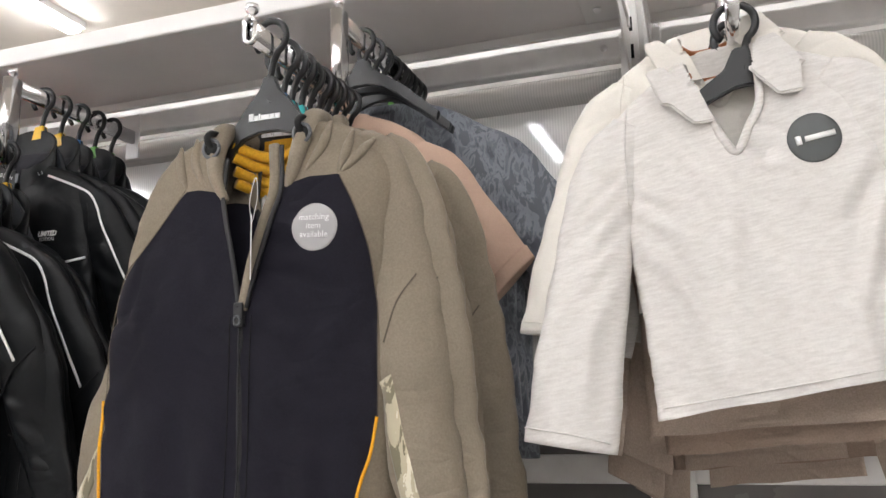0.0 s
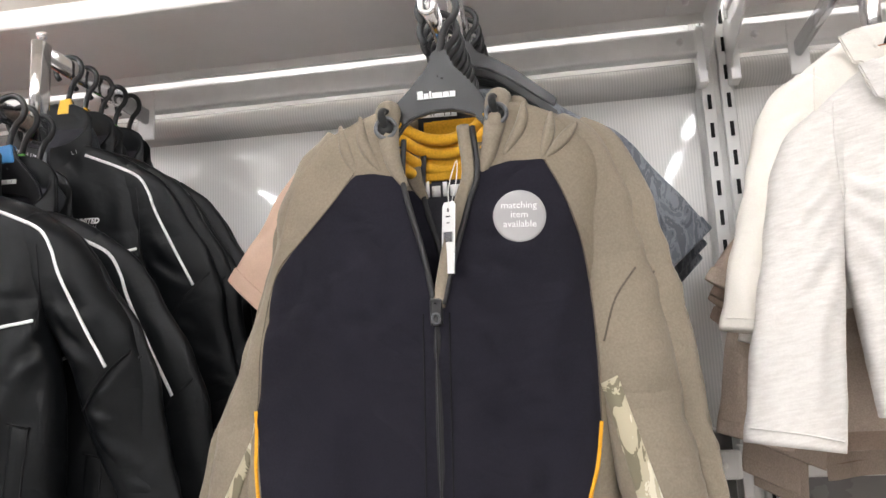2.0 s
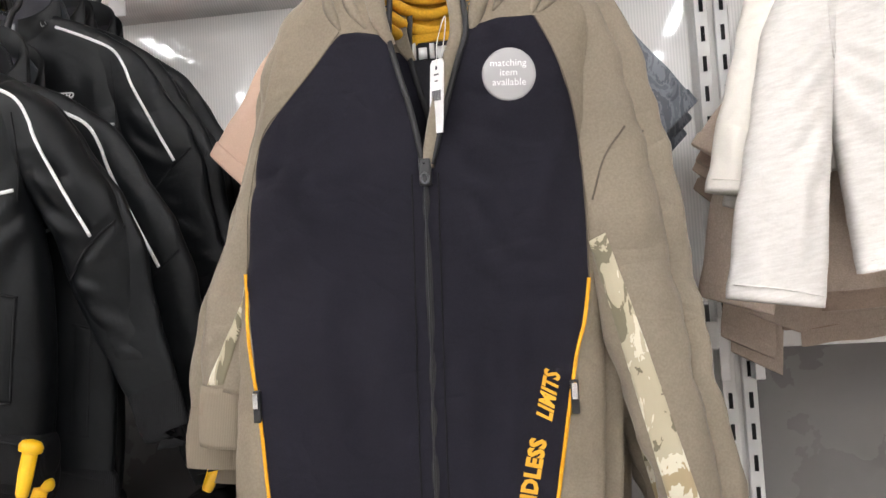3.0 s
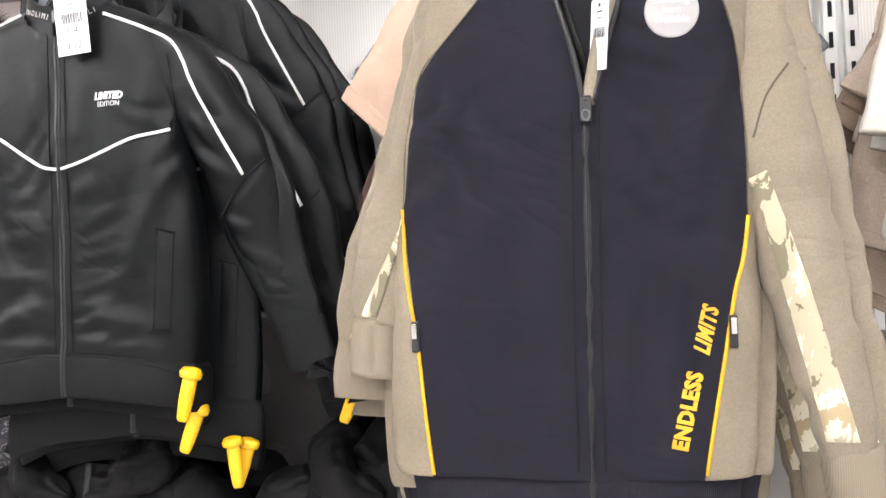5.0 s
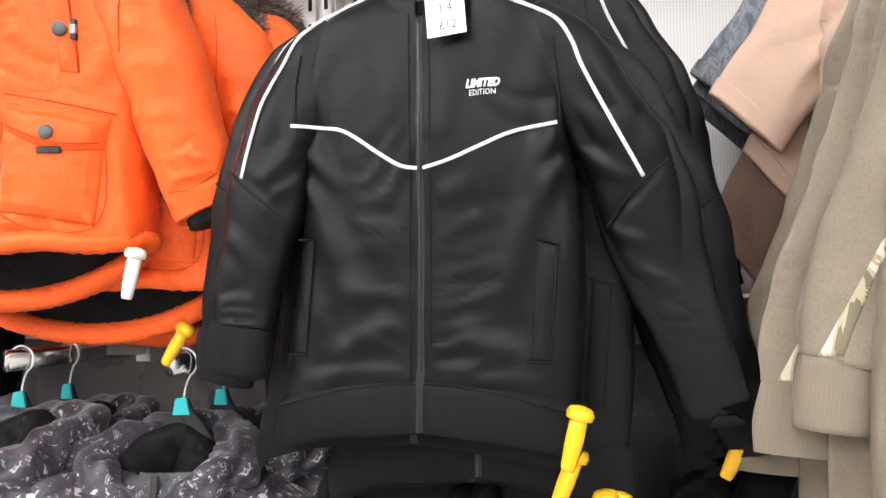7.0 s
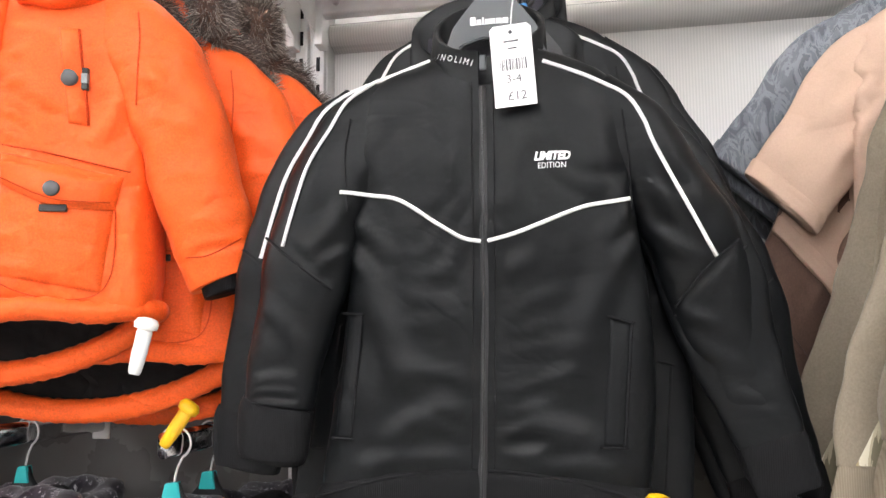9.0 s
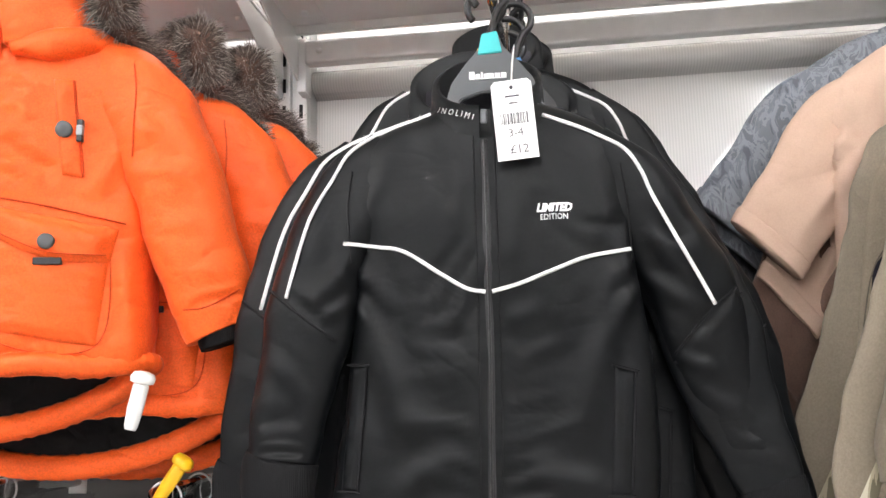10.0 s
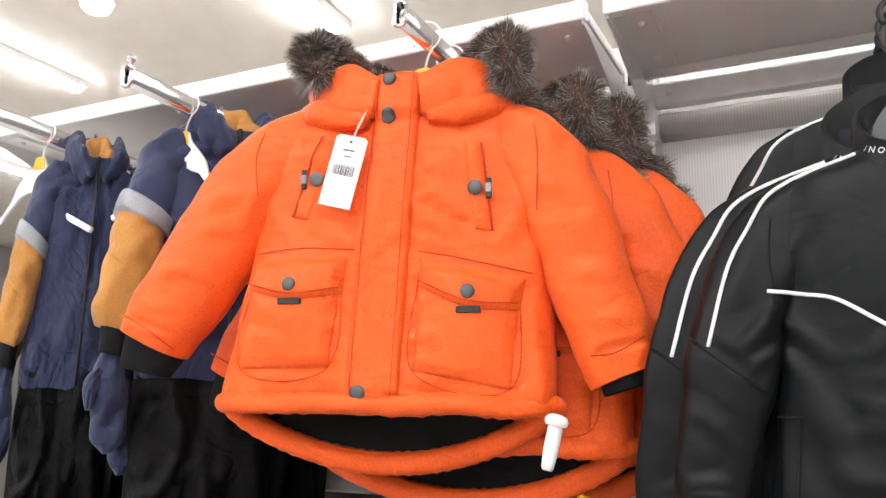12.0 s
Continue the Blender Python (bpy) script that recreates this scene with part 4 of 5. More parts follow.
    part("hood_edge", tube(curve_pts([(-0.030, 0.006, -0.068), (-0.040, 0.002, -0.045), (-0.046, 0.008, -0.015), (-0.050, 0.03, 0.018), (-0.052, 0.06, 0.024)], 30), np.interp(np.linspace(0, 4, 30), range(5), [0.004, 0.008, 0.011, 0.014, 0.014]), 12), m_hood, hd)
    part("hood_edge", tube(curve_pts([(0.044, 0.006, -0.068), (0.056, 0.002, -0.045), (0.064, 0.008, -0.012), (0.068, 0.03, 0.02), (0.068, 0.06, 0.026)], 30), np.interp(np.linspace(0, 4, 30), range(5), [0.004, 0.008, 0.011, 0.014, 0.014]), 12), m_hood, hd)
    for pts in ([(-0.078, 0.014), (-0.072, -0.02), (-0.055, -0.05)], [(-0.1, 0.006), (-0.092, -0.025), (-0.082, -0.048)], [(0.095, 0.014), (0.09, -0.015), (0.072, -0.045)], [(0.122, 0.0), (0.118, -0.025), (0.11, -0.05)], [(0.146, -0.012), (0.132, -0.032), (0.114, -0.05)]):
        part("gather", cord(tree, pts, [0.002 + 0.0042 * math.sin(math.pi * k / 23) for k in range(24)], -0.0015, 24), m_hood, hd)
    for k, (z, y) in enumerate(((0.0, 0.062), (-0.014, 0.07), (-0.03, 0.078), (-0.044, 0.085))):
        part("hood_lining", tube(curve_pts([(-0.042, 0.04 + 0.004 * k, z + 0.008), (-0.02, y, z - 0.002), (0.006, y + 0.006, z - 0.006), (0.034, y, z), (0.056, 0.04 + 0.004 * k, z + 0.01)], 24), 0.0065, 10), m_yellow_lining, hd, "yellow mesh hood lining")
    part("hood_lining", plate([(-0.05, 0.02), (0.062, 0.02), (0.055, -0.048), (-0.045, -0.048)], 0.079, 0.083, 0.001), m_yellow_lining, hd, "yellow mesh hood lining")
    part("neck_back", plate([(-0.055, -0.045), (0.06, -0.045), (0.04, -0.16), (-0.04, -0.16)], 0.082, 0.086, 0.001), m_inside, ob)
    part("neck_mark", bars([(-0.022, -0.016, -0.066, -0.048), (-0.013, -0.004, -0.066, -0.054), (-0.001, 0.004, -0.066, -0.05), (0.007, 0.018, -0.066, -0.054)], 0.079, 0.082), m_print_white, ob, "pale printed neck mark")
    part("inner_seam", tube([(-0.03, 0.08, -0.135), (0.03, 0.08, -0.135)], 0.0015, 6), m_thread, ob)
    for x, z in ((-0.047, -0.006), (0.067, -0.001)):
        c = on_cloth(tree, x, z, 0.008)
        ring = [(c.x + 0.0105 * math.cos(a), c.y, c.z + 0.0105 * math.sin(a)) for a in np.linspace(0, 2 * math.pi, 20)]
        part("eyelet", tube(ring, 0.0022, 8), m_snap, hd, "gunmetal eyelet")
        part("drawcord", tube(curve_pts([(c.x, c.y + 0.006, c.z), (c.x - 0.003, c.y - 0.005, c.z + 0.010), (c.x - 0.003, c.y + 0.006, c.z + 0.020), (c.x + 0.002, c.y + 0.03, c.z + 0.020)], 16), 0.0042, 8), m_cord_black, hd, "black drawcord")
        # black disc as the shade inside the eyelet
        part("eyelet_hole", tube([(c.x, c.y - 0.0006, c.z), (c.x, c.y + 0.004, c.z)], 0.008, 16), m_slot, hd)
    w = 0.0019
    part("piping", cord(tree, [(-0.197, -0.286), (-0.194, -0.36), (-0.185, -0.42), (-0.178, -0.5), (-0.172, -0.56)], w, 0.0005, 50), m_yellow_cord, ob, "yellow side piping")
    part("piping", cord(tree, [(0.148, -0.31), (0.141, -0.35), (0.13, -0.387), (0.112, -0.48), (0.097, -0.56)], w, 0.0005, 50), m_yellow_cord, ob, "yellow side piping")
    part("seam", cord(tree, [(-0.083, -0.05), (-0.109, -0.081), (-0.146, -0.119), (-0.173, -0.152), (-0.19, -0.22), (-0.197, -0.286)], 0.0007, 0.0, 50), m_khaki_thread, ob)
    part("seam", cord(tree, [(0.112, -0.053), (0.129, -0.09), (0.142, -0.136), (0.148, -0.192), (0.149, -0.25), (0.148, -0.31)], 0.0007, 0.0, 50), m_khaki_thread, ob)
    part("zip", cord(tree, [(-0.003, -0.188), (-0.005, -0.3), (-0.009, -0.43), (-0.012, -0.56), (-0.014, -0.618)], 0.0040, -0.002, 60, 0.5), m_zip, ob, "black front zip")
    part("zip_teeth", cord(tree, [(-0.003, -0.188), (-0.005, -0.3), (-0.009, -0.43), (-0.012, -0.56), (-0.014, -0.618)], 0.0012, 0.0012, 60), m_plastic, ob)
    for sgn in (-1, 1):
        part("seam", cord(tree, [(-0.003 + sgn * 0.013, -0.2), (-0.009 + sgn * 0.013, -0.4), (-0.012 + sgn * 0.013, -0.555)], 0.0008, 0.0003, 50), m_thread, ob)

    def edge(x, z, y):
        return (x, y, z)
    part("zip_tape", tube(curve_pts([edge(-0.003, -0.196, -0.006), edge(-0.013, -0.14, -0.005), edge(-0.026, -0.09, -0.001), edge(-0.032, -0.06, 0.004), edge(-0.030, -0.018, 0.008)], 30), 0.0030, 8), m_zip, ob, "open zip edge")
    part("facing", tube(curve_pts([edge(0.0, -0.194, -0.006), edge(0.012, -0.14, -0.006), edge(0.027, -0.09, -0.004), edge(0.036, -0.06, -0.002), edge(0.032, -0.010, 0.004)], 30), 0.0068, 8, 0.7), m_hood, ob, "khaki zip facing")
    part("zip_tape", tube(curve_pts([edge(0.005, -0.192, -0.007), edge(0.020, -0.14, -0.007), edge(0.036, -0.09, -0.005), edge(0.045, -0.062, -0.003), edge(0.042, -0.012, 0.003)], 30), 0.003, 8), m_zip, ob, "open zip edge")
    pull = part("zip_pull", block(-0.008, 0.004, -0.013, -0.004, -0.212, -0.186, 0.002), m_plastic, ob, "dark metal zip pull")
    part("pull_ring", tube([(-0.002 + 0.0038 * math.cos(a), -0.014, -0.206 + 0.005 * math.sin(a)) for a in np.linspace(0, 2 * math.pi, 16)], 0.0013, 6), m_snap, pull)
    for x, z in ((-0.186, -0.415), (0.127, -0.417)):
        c = on_cloth(tree, x, z, 0.002)
        zp = part("pocket_zip", block(c.x - 0.004, c.x + 0.004, c.y - 0.004, c.y + 0.003, z - 0.02, z + 0.012, 0.0015), m_plastic, ob, "pocket zip end")
        part("puller", block(c.x - 0.003, c.x + 0.003, c.y - 0.0085, c.y - 0.0042, z - 0.006, z + 0.01, 0.0015), m_chrome, zp)
    bd = part("sticker", disc(tree, 0.084, -0.109, 0.026, 0.001, 36), m_sticker, ob, "round silver paper sticker")
    for k, word in enumerate(("matching", "item", "available")):
        part("sticker_words", lettering(tree, word, 0.084, -0.0985 - 0.0095 * k, 0.0098, -3, 0.0024), m_print_white, bd, "white words")
    part("side_print", joined([lettering(tree, "ENDLESS", 0.082, -0.497, 0.0205, 76, 0.0014, squash=0.88, space=1.1, bold=0.0011), lettering(tree, "LIMITS", 0.1025, -0.42, 0.0205, 76, 0.0014, shear=0.35, squash=0.72, space=1.1, bold=0.0009)]), m_print_yellow, ob, "yellow ENDLESS LIMITS print")
    part("camo_panel", patch(tree, ((0.150, -0.275), (0.166, -0.268), (0.238, -0.53), (0.209, -0.53)), 0.0012, 10, 40), m_camo, ob, "camouflage sleeve panel")
    part("camo_panel", patch(tree, ((-0.205, -0.3), (-0.196, -0.29), (-0.238, -0.4), (-0.258, -0.4)), 0.0012, 8, 24), m_camo, ob, "camouflage sleeve panel")
    part("seam", cord(tree, [(0.192, -0.165), (0.170, -0.195), (0.156, -0.235)], 0.001, 0.0, 24), m_khaki_thread, ob)
    return ob


def parka():
    ob = thing("parka", pose(0, 0, 0), "bright orange padded child's parka with a brown fur-trimmed hood", "parka", "orange parkas")
    body = body_mesh([(-0.022, -0.055, 0.115, 0.06, 0.02), (-0.035, -0.11, 0.165, 0.06, 0.016), (-0.055, -0.158, 0.196, 0.062, 0.01), (-0.09, -0.178, 0.208, 0.062, 0.004), (-0.147, -0.174, 0.205, 0.062, 0.0), (-0.22, -0.18, 0.21, 0.062, 0.0),
                      (-0.32, -0.200, 0.218, 0.064, 0.0), (-0.40, -0.217, 0.221, 0.064, 0.0), (-0.424, -0.219, 0.219, 0.062, 0.003)], 21, rows=120, sides=150, square=0.62, amp=0.006, drape=0.004)
    rnd = random.Random(12)
    lines = [(-0.17, -0.13, -0.12, -0.23, 0.012, 0.006), (0.20, -0.14, 0.15, -0.24, 0.012, 0.006), (-0.1, -0.2, -0.03, -0.225, 0.009, 0.005), (0.06, -0.19, 0.11, -0.24, 0.009, 0.005), (-0.12, -0.09, -0.05, -0.14, 0.012, 0.005), (0.06, -0.1, 0.1, -0.2, 0.012, 0.005), (-0.19, -0.28, -0.17, -0.41, 0.010, 0.005), (0.195, -0.29, 0.2, -0.41, 0.010, 0.005)]
    # gathers over the hem and beside the placket
    for k in range(16):
        x = -0.2 + 0.026 * k + rnd.uniform(-0.006, 0.006)
        lines.append((x, -0.425, x + rnd.uniform(-0.006, 0.006), -0.425 + rnd.uniform(0.025, 0.05), 0.005, rnd.uniform(0.002, 0.004)))
    for k in range(9):
        z = -0.09 - 0.035 * k
        lines += [(-0.03, z, -0.06 - rnd.random() * 0.03, z + rnd.uniform(-0.01, 0.012), 0.006, rnd.uniform(0.002, 0.0035)), (0.04, z - 0.01, 0.07 + rnd.random() * 0.03, z + rnd.uniform(-0.015, 0.01), 0.006, rnd.uniform(0.002, 0.0035))]
    fold(body, [(*q[:5], q[5] * 1.1) for q in lines], 0.06)
    sl = sleeve_mesh([(-0.10, 0.06, -0.055, 0.04, 0.04), (-0.158, 0.055, -0.10, 0.06, 0.05), (-0.215, 0.05, -0.17, 0.064, 0.05), (-0.265, 0.045, -0.255, 0.062, 0.048), (-0.305, 0.045, -0.318, 0.054, 0.044), (-0.321, 0.045, -0.352, 0.05, 0.04)], 22, rows=80, sides=56, amp=0.004, fold=0.002)
    fold(sl, [(-0.17, -0.15, -0.24, -0.17, 0.010, 0.005), (-0.19, -0.2, -0.26, -0.21, 0.009, 0.005), (-0.22, -0.26, -0.3, -0.26, 0.009, 0.004), (-0.15, -0.13, -0.19, -0.19, 0.009, 0.006), (-0.26, -0.31, -0.33, -0.3, 0.008, 0.004), (-0.27, -0.345, -0.36, -0.31, 0.005, -0.004)], 0.045)
    cl = sleeve_mesh([(-0.316, 0.045, -0.345, 0.04, 0.033), (-0.326, 0.045, -0.372, 0.037, 0.03), (-0.33, 0.045, -0.39, 0.034, 0.027)], 23, rows=10, fold=0.001)
    sr = sleeve_mesh([(0.14, 0.06, -0.06, 0.04, 0.04), (0.192, 0.055, -0.105, 0.056, 0.05), (0.235, 0.05, -0.185, 0.056, 0.05), (0.268, 0.045, -0.29, 0.053, 0.047), (0.295, 0.045, -0.365, 0.047, 0.042), (0.305, 0.045, -0.39, 0.043, 0.038)], 24, rows=80, sides=56, amp=0.004, fold=0.002)
    fold(sr, [(0.2, -0.15, 0.26, -0.18, 0.010, 0.005), (0.21, -0.2, 0.28, -0.22, 0.009, 0.005), (0.23, -0.27, 0.3, -0.27, 0.009, 0.004), (0.205, -0.13, 0.235, -0.2, 0.009, 0.006), (0.25, -0.33, 0.32, -0.32, 0.008, 0.004), (0.262, -0.368, 0.335, -0.345, 0.005, -0.004)], 0.045)
    cr = sleeve_mesh([(0.300, 0.045, -0.376, 0.036, 0.03), (0.305, 0.045, -0.395, 0.034, 0.028), (0.308, 0.045, -0.405, 0.031, 0.026)], 25, rows=10, fold=0.001)
    tree = tree_of([body, sl, sr])
    part("body", body, m_orange, ob)
    s1, s2 = part("sleeve", sl, m_orange, ob), part("sleeve", sr, m_orange, ob)
    part("cuff", cl, m_black_rib, s1, "black ribbed inner cuff")
    part("cuff", cr, m_black_rib, s2, "black ribbed inner cuff")

    def hoop(z_front, z_back, r, front, rad, seed, half=False):
        pts = []
        for a in np.linspace(0, math.pi if half else 2 * math.pi, 70):
            s = math.sin(a)
            x = 0.218 * math.copysign(abs(math.cos(a)) ** 0.8, math.cos(a)) * r
            y = (0.064 - 0.062 * math.copysign(abs(s) ** 0.8, s)) if front else (0.064 + 0.075 * s)
            z = (z_front if front else z_back + (z_front - z_back) * abs(math.cos(a)) ** 2)
            pts.append((x + wrinkle(a * 0.05, 0, 0.1, seed, 0.02) * 0.003, y, z + wrinkle(a * 0.05, 0.5, 0, seed, 0.015) * 0.004))
        return tube(pts, [rad * (1 + 0.10 * math.sin(k * 2.9 + seed) * math.sin(k * 0.7)) for k in range(70)], 12)
    part("hem_roll", hoop(-0.427, 0, 1.0, True, 0.0135, 3, True), m_orange, ob, "padded front hem")
    # longer back tail with its dark lining
    tail = []
    for v in np.linspace(0, 1, 16):
        tail.append([(-0.212 + 0.424 * u, 0.066 + 0.03 * math.sin(math.pi * u) + wrinkle(u * 0.4, 0, v * 0.1, 5, 0.05) * 0.006, -0.395 - v * (0.028 + 0.072 * math.sin(math.pi * u) ** 0.7)) for u in np.linspace(0, 1, 50)])
    part("lining", loft(tail, False, False), m_lining, ob, "black quilted lining")
    pts = [(-0.212 + 0.424 * u, 0.066 + 0.03 * math.sin(math.pi * u), -0.428 - 0.074 * math.sin(math.pi * u) ** 0.7) for u in np.linspace(0, 1, 60)]
    part("hem_roll", tube(pts, [0.0155 * (1 + 0.06 * math.sin(k * 2.7)) for k in range(60)], 12), m_orange, ob, "padded back hem")
    # collar, placket, hood
    col = part("collar", collar_ring(0.026, 0.074, 0.05, -0.002, -0.055, 0.012, 0.012, 3, gap=0.0, thick=0.006, tilt=0.002), m_orange, ob)
    ctree = tree_of([body, col.data])
    pl = part("placket", patch(ctree, ((-0.009, 0.013), (0.052, 0.011), (0.033, -0.432), (-0.036, -0.430)), 0.008, 12, 60, 0.003), m_orange, ob)
    t2 = tree_of([body, sl, sr, pl.data])
    for u in (0.1, 0.86):
        part("stitching", cord(t2, [(-0.009 + 0.061 * u, 0.0), (-0.023 + 0.065 * u, -0.22), (-0.035 + 0.069 * u, -0.425)], 0.0006, 0.0002, 60), m_orange_seam, pl)
    for x, z in ((0.011, -0.010), (0.010, -0.060), (-0.016, -0.415)):
        part("snap", disc(t2, x, z, 0.0095, 0.003, 20, 0.001), m_snap, pl, "gunmetal snap button")
    for box, flap in ((((-0.166, -0.255), (-0.042, -0.25), (-0.058, -0.384), (-0.180, -0.386)), ((-0.169, -0.248), (-0.038, -0.244), (-0.044, -0.292), (-0.172, -0.284))),
                      (((0.057, -0.258), (0.18, -0.28), (0.168, -0.408), (0.050, -0.388)), ((0.055, -0.250), (0.187, -0.274), (0.179, -0.313), (0.059, -0.286)))):
        pk = part("cargo_pocket", patch(tree, box, 0.0065, 24, 26, 0.005), m_orange, ob)
        t3 = tree_of([body, pk.data])
        fl = part("flap", patch(t3, flap, 0.0065, 24, 14, 0.003, 0.012), m_orange, pk)
        t4 = tree_of([body, pk.data, fl.data])
        mx, mz = (flap[2][0] + flap[3][0]) / 2, (flap[2][1] + flap[3][1]) / 2
        part("snap", disc(t4, mx, mz + 0.006, 0.0088, 0.003, 20, 0.001), m_snap, pk, "gunmetal snap button")
        c = on_cloth(t4, mx, mz - 0.013, 0.002)
        lp = part("loop", block(c.x - 0.015, c.x + 0.015, c.y - 0.002, c.y + 0.006, c.z - 0.006, c.z + 0.002, 0.001), m_plastic, pk, "small black loop")
        for q in ((box[0], box[3], box[2], box[1]),):
            part("stitching", cord(tree_of([body, pk.data]), [q[0], q[1], q[2], q[3]], 0.0007, 0.0, 60), m_orange_seam, pk)
        part("stitching", cord(t4, [(flap[3][0], flap[3][1] + 0.006), (mx, mz - 0.005), (flap[2][0], flap[2][1] + 0.006)], 0.0007, 0.0002, 30), m_orange_seam, fl)
    for box, e in ((((-0.081, -0.081), (-0.058, -0.086), (-0.097, -0.195), (-0.117, -0.190)), -1), (((0.109, -0.098), (0.131, -0.099), (0.146, -0.214), (0.124, -0.212)), 1)):
        pk = part("chest_pocket", patch(tree, box, 0.003, 6, 22), m_orange, ob)
        part("opening", cord(tree, [box[1 if e > 0 else 0], box[2 if e > 0 else 3]], 0.0016, 0.001, 24), m_orange_seam, pk)
        x, z = (box[0][0] + box[2][0]) / 2, (box[0][1] + box[2][1]) / 2 - 0.003
        part("snap", disc(tree_of([body, pk.data]), x + 0.004 * e * -1, z, 0.0095, 0.003, 20, 0.001), m_snap, pk, "gunmetal snap button")
        c = on_cloth(tree, x + e * 0.013, z, 0.004)
        part("loop", block(c.x - 0.0035, c.x + 0.0035, c.y - 0.002, c.y + 0.006, z - 0.013, z + 0.013, 0.001), m_plastic, pk, "small black loop")
        part("loop_tab", block(c.x - 0.0038, c.x + 0.0038, c.y - 0.003, c.y + 0.004, z - 0.006, z + 0.006, 0.001), m_reflective, pk)
    for pts in ([(-0.165, -0.07), (-0.172, -0.11), (-0.166, -0.16)], [(0.197, -0.075), (0.202, -0.12), (0.2, -0.19)], [(-0.17, -0.236), (-0.1, -0.232), (-0.03, -0.236)], [(0.055, -0.24), (0.12, -0.252), (0.195, -0.268)],
                [(-0.36, -0.312), (-0.31, -0.335), (-0.275, -0.362)], [(0.325, -0.345), (0.29, -0.365), (0.262, -0.368)]):
        part("seam", cord(tree, pts, 0.0009, 0.0, 30), m_orange_seam, ob)
    hd = part("hood", sleeve_mesh([(-0.075, 0.07, -0.02, 0.03, 0.03), (-0.04, 0.12, -0.02, 0.05, 0.035), (0.03, 0.13, -0.025, 0.055, 0.035), (0.1, 0.12, -0.02, 0.05, 0.035), (0.135, 0.07, -0.02, 0.03, 0.03)], 28, amp=0.006, fold=0.006), m_orange, ob, "padded orange hood")
    for e, c in ((-1, -0.006), (1, 0.050)):
        part("hood_side", sleeve_mesh([(c, 0.002, -0.030, 0.030, 0.010), (c + e * 0.03, 0.006, -0.026, 0.037, 0.015), (c + e * 0.06, 0.020, -0.018, 0.040, 0.022), (c + e * 0.085, 0.05, -0.006, 0.034, 0.026), (c + e * 0.075, 0.09, -0.004, 0.03, 0.026)], 29 + e, rows=60, amp=0.007, fold=0.003), m_orange, hd, "padded side of the hood")
        part("hood_side", sleeve_mesh([(c + e * 0.012, -0.001, -0.064, 0.008, 0.008), (c + e * 0.05, 0.004, -0.058, 0.016, 0.014), (c + e * 0.085, 0.02, -0.046, 0.018, 0.018), (c + e * 0.11, 0.055, -0.034, 0.016, 0.018)], 33 + e, rows=40, amp=0.004, fold=0.002), m_orange, hd, "padded side of the hood")
    path = curve_pts([(-0.088, 0.0, 0.006), (-0.104, 0.005, 0.035), (-0.085, 0.035, 0.052), (-0.045, 0.09, 0.042), (0.02, 0.115, 0.035), (0.085, 0.09, 0.035), (0.135, 0.04, 0.045), (0.163, 0.01, 0.03), (0.168, 0.03, -0.012), (0.198, 0.09, -0.045), (0.228, 0.112, -0.09), (0.246, 0.114, -0.14), (0.254, 0.112, -0.17)], 100)
    rad = np.interp(np.linspace(0, 1, 100), [0, 0.13, 0.29, 0.44, 0.58, 0.7, 0.85, 1], [0.026, 0.03, 0.014, 0.014, 0.032, 0.026, 0.020, 0.008])
    part("fur_core", tube(path, rad * 0.75, 10), m_brown, hd)
    rnd = random.Random(8)
    verts, faces = [], []
    for k in range(40000):
        i = rnd.randrange(99)
        f = rnd.random()
        c = path[i] * (1 - f) + path[i + 1] * f
        d = np.array([rnd.gauss(0, 1), rnd.gauss(0, 1), rnd.gauss(0, 1)])
        d /= np.linalg.norm(d)
        r = rad[i]
        ln = r * rnd.uniform(0.3, 0.8)
        p0 = c + d * r * 0.7
        clump = np.array([noise.noise(Vector(tuple(p0 * 60 + s))) for s in (0, 7, 13)])
        p1 = p0 + d * ln * 0.5 + clump * 0.006
        p2 = p0 + d * ln * 0.9 + clump * 0.02 + np.array([0, -0.002, -0.005])
        s = np.cross(d, [0.3, 1, 0.2])
        s = s / np.linalg.norm(s) * 0.00045
        o = len(verts)
        verts += [p0 - s, p0 + s, p1 - s * 0.7, p1 + s * 0.7, p2]
        faces += [(o, o + 1, o + 3, o + 2), (o + 2, o + 3, o + 4)]
    part("fur_trim", from_faces(verts, faces), m_fur, hd, "long brown and grey faux fur")
    return ob


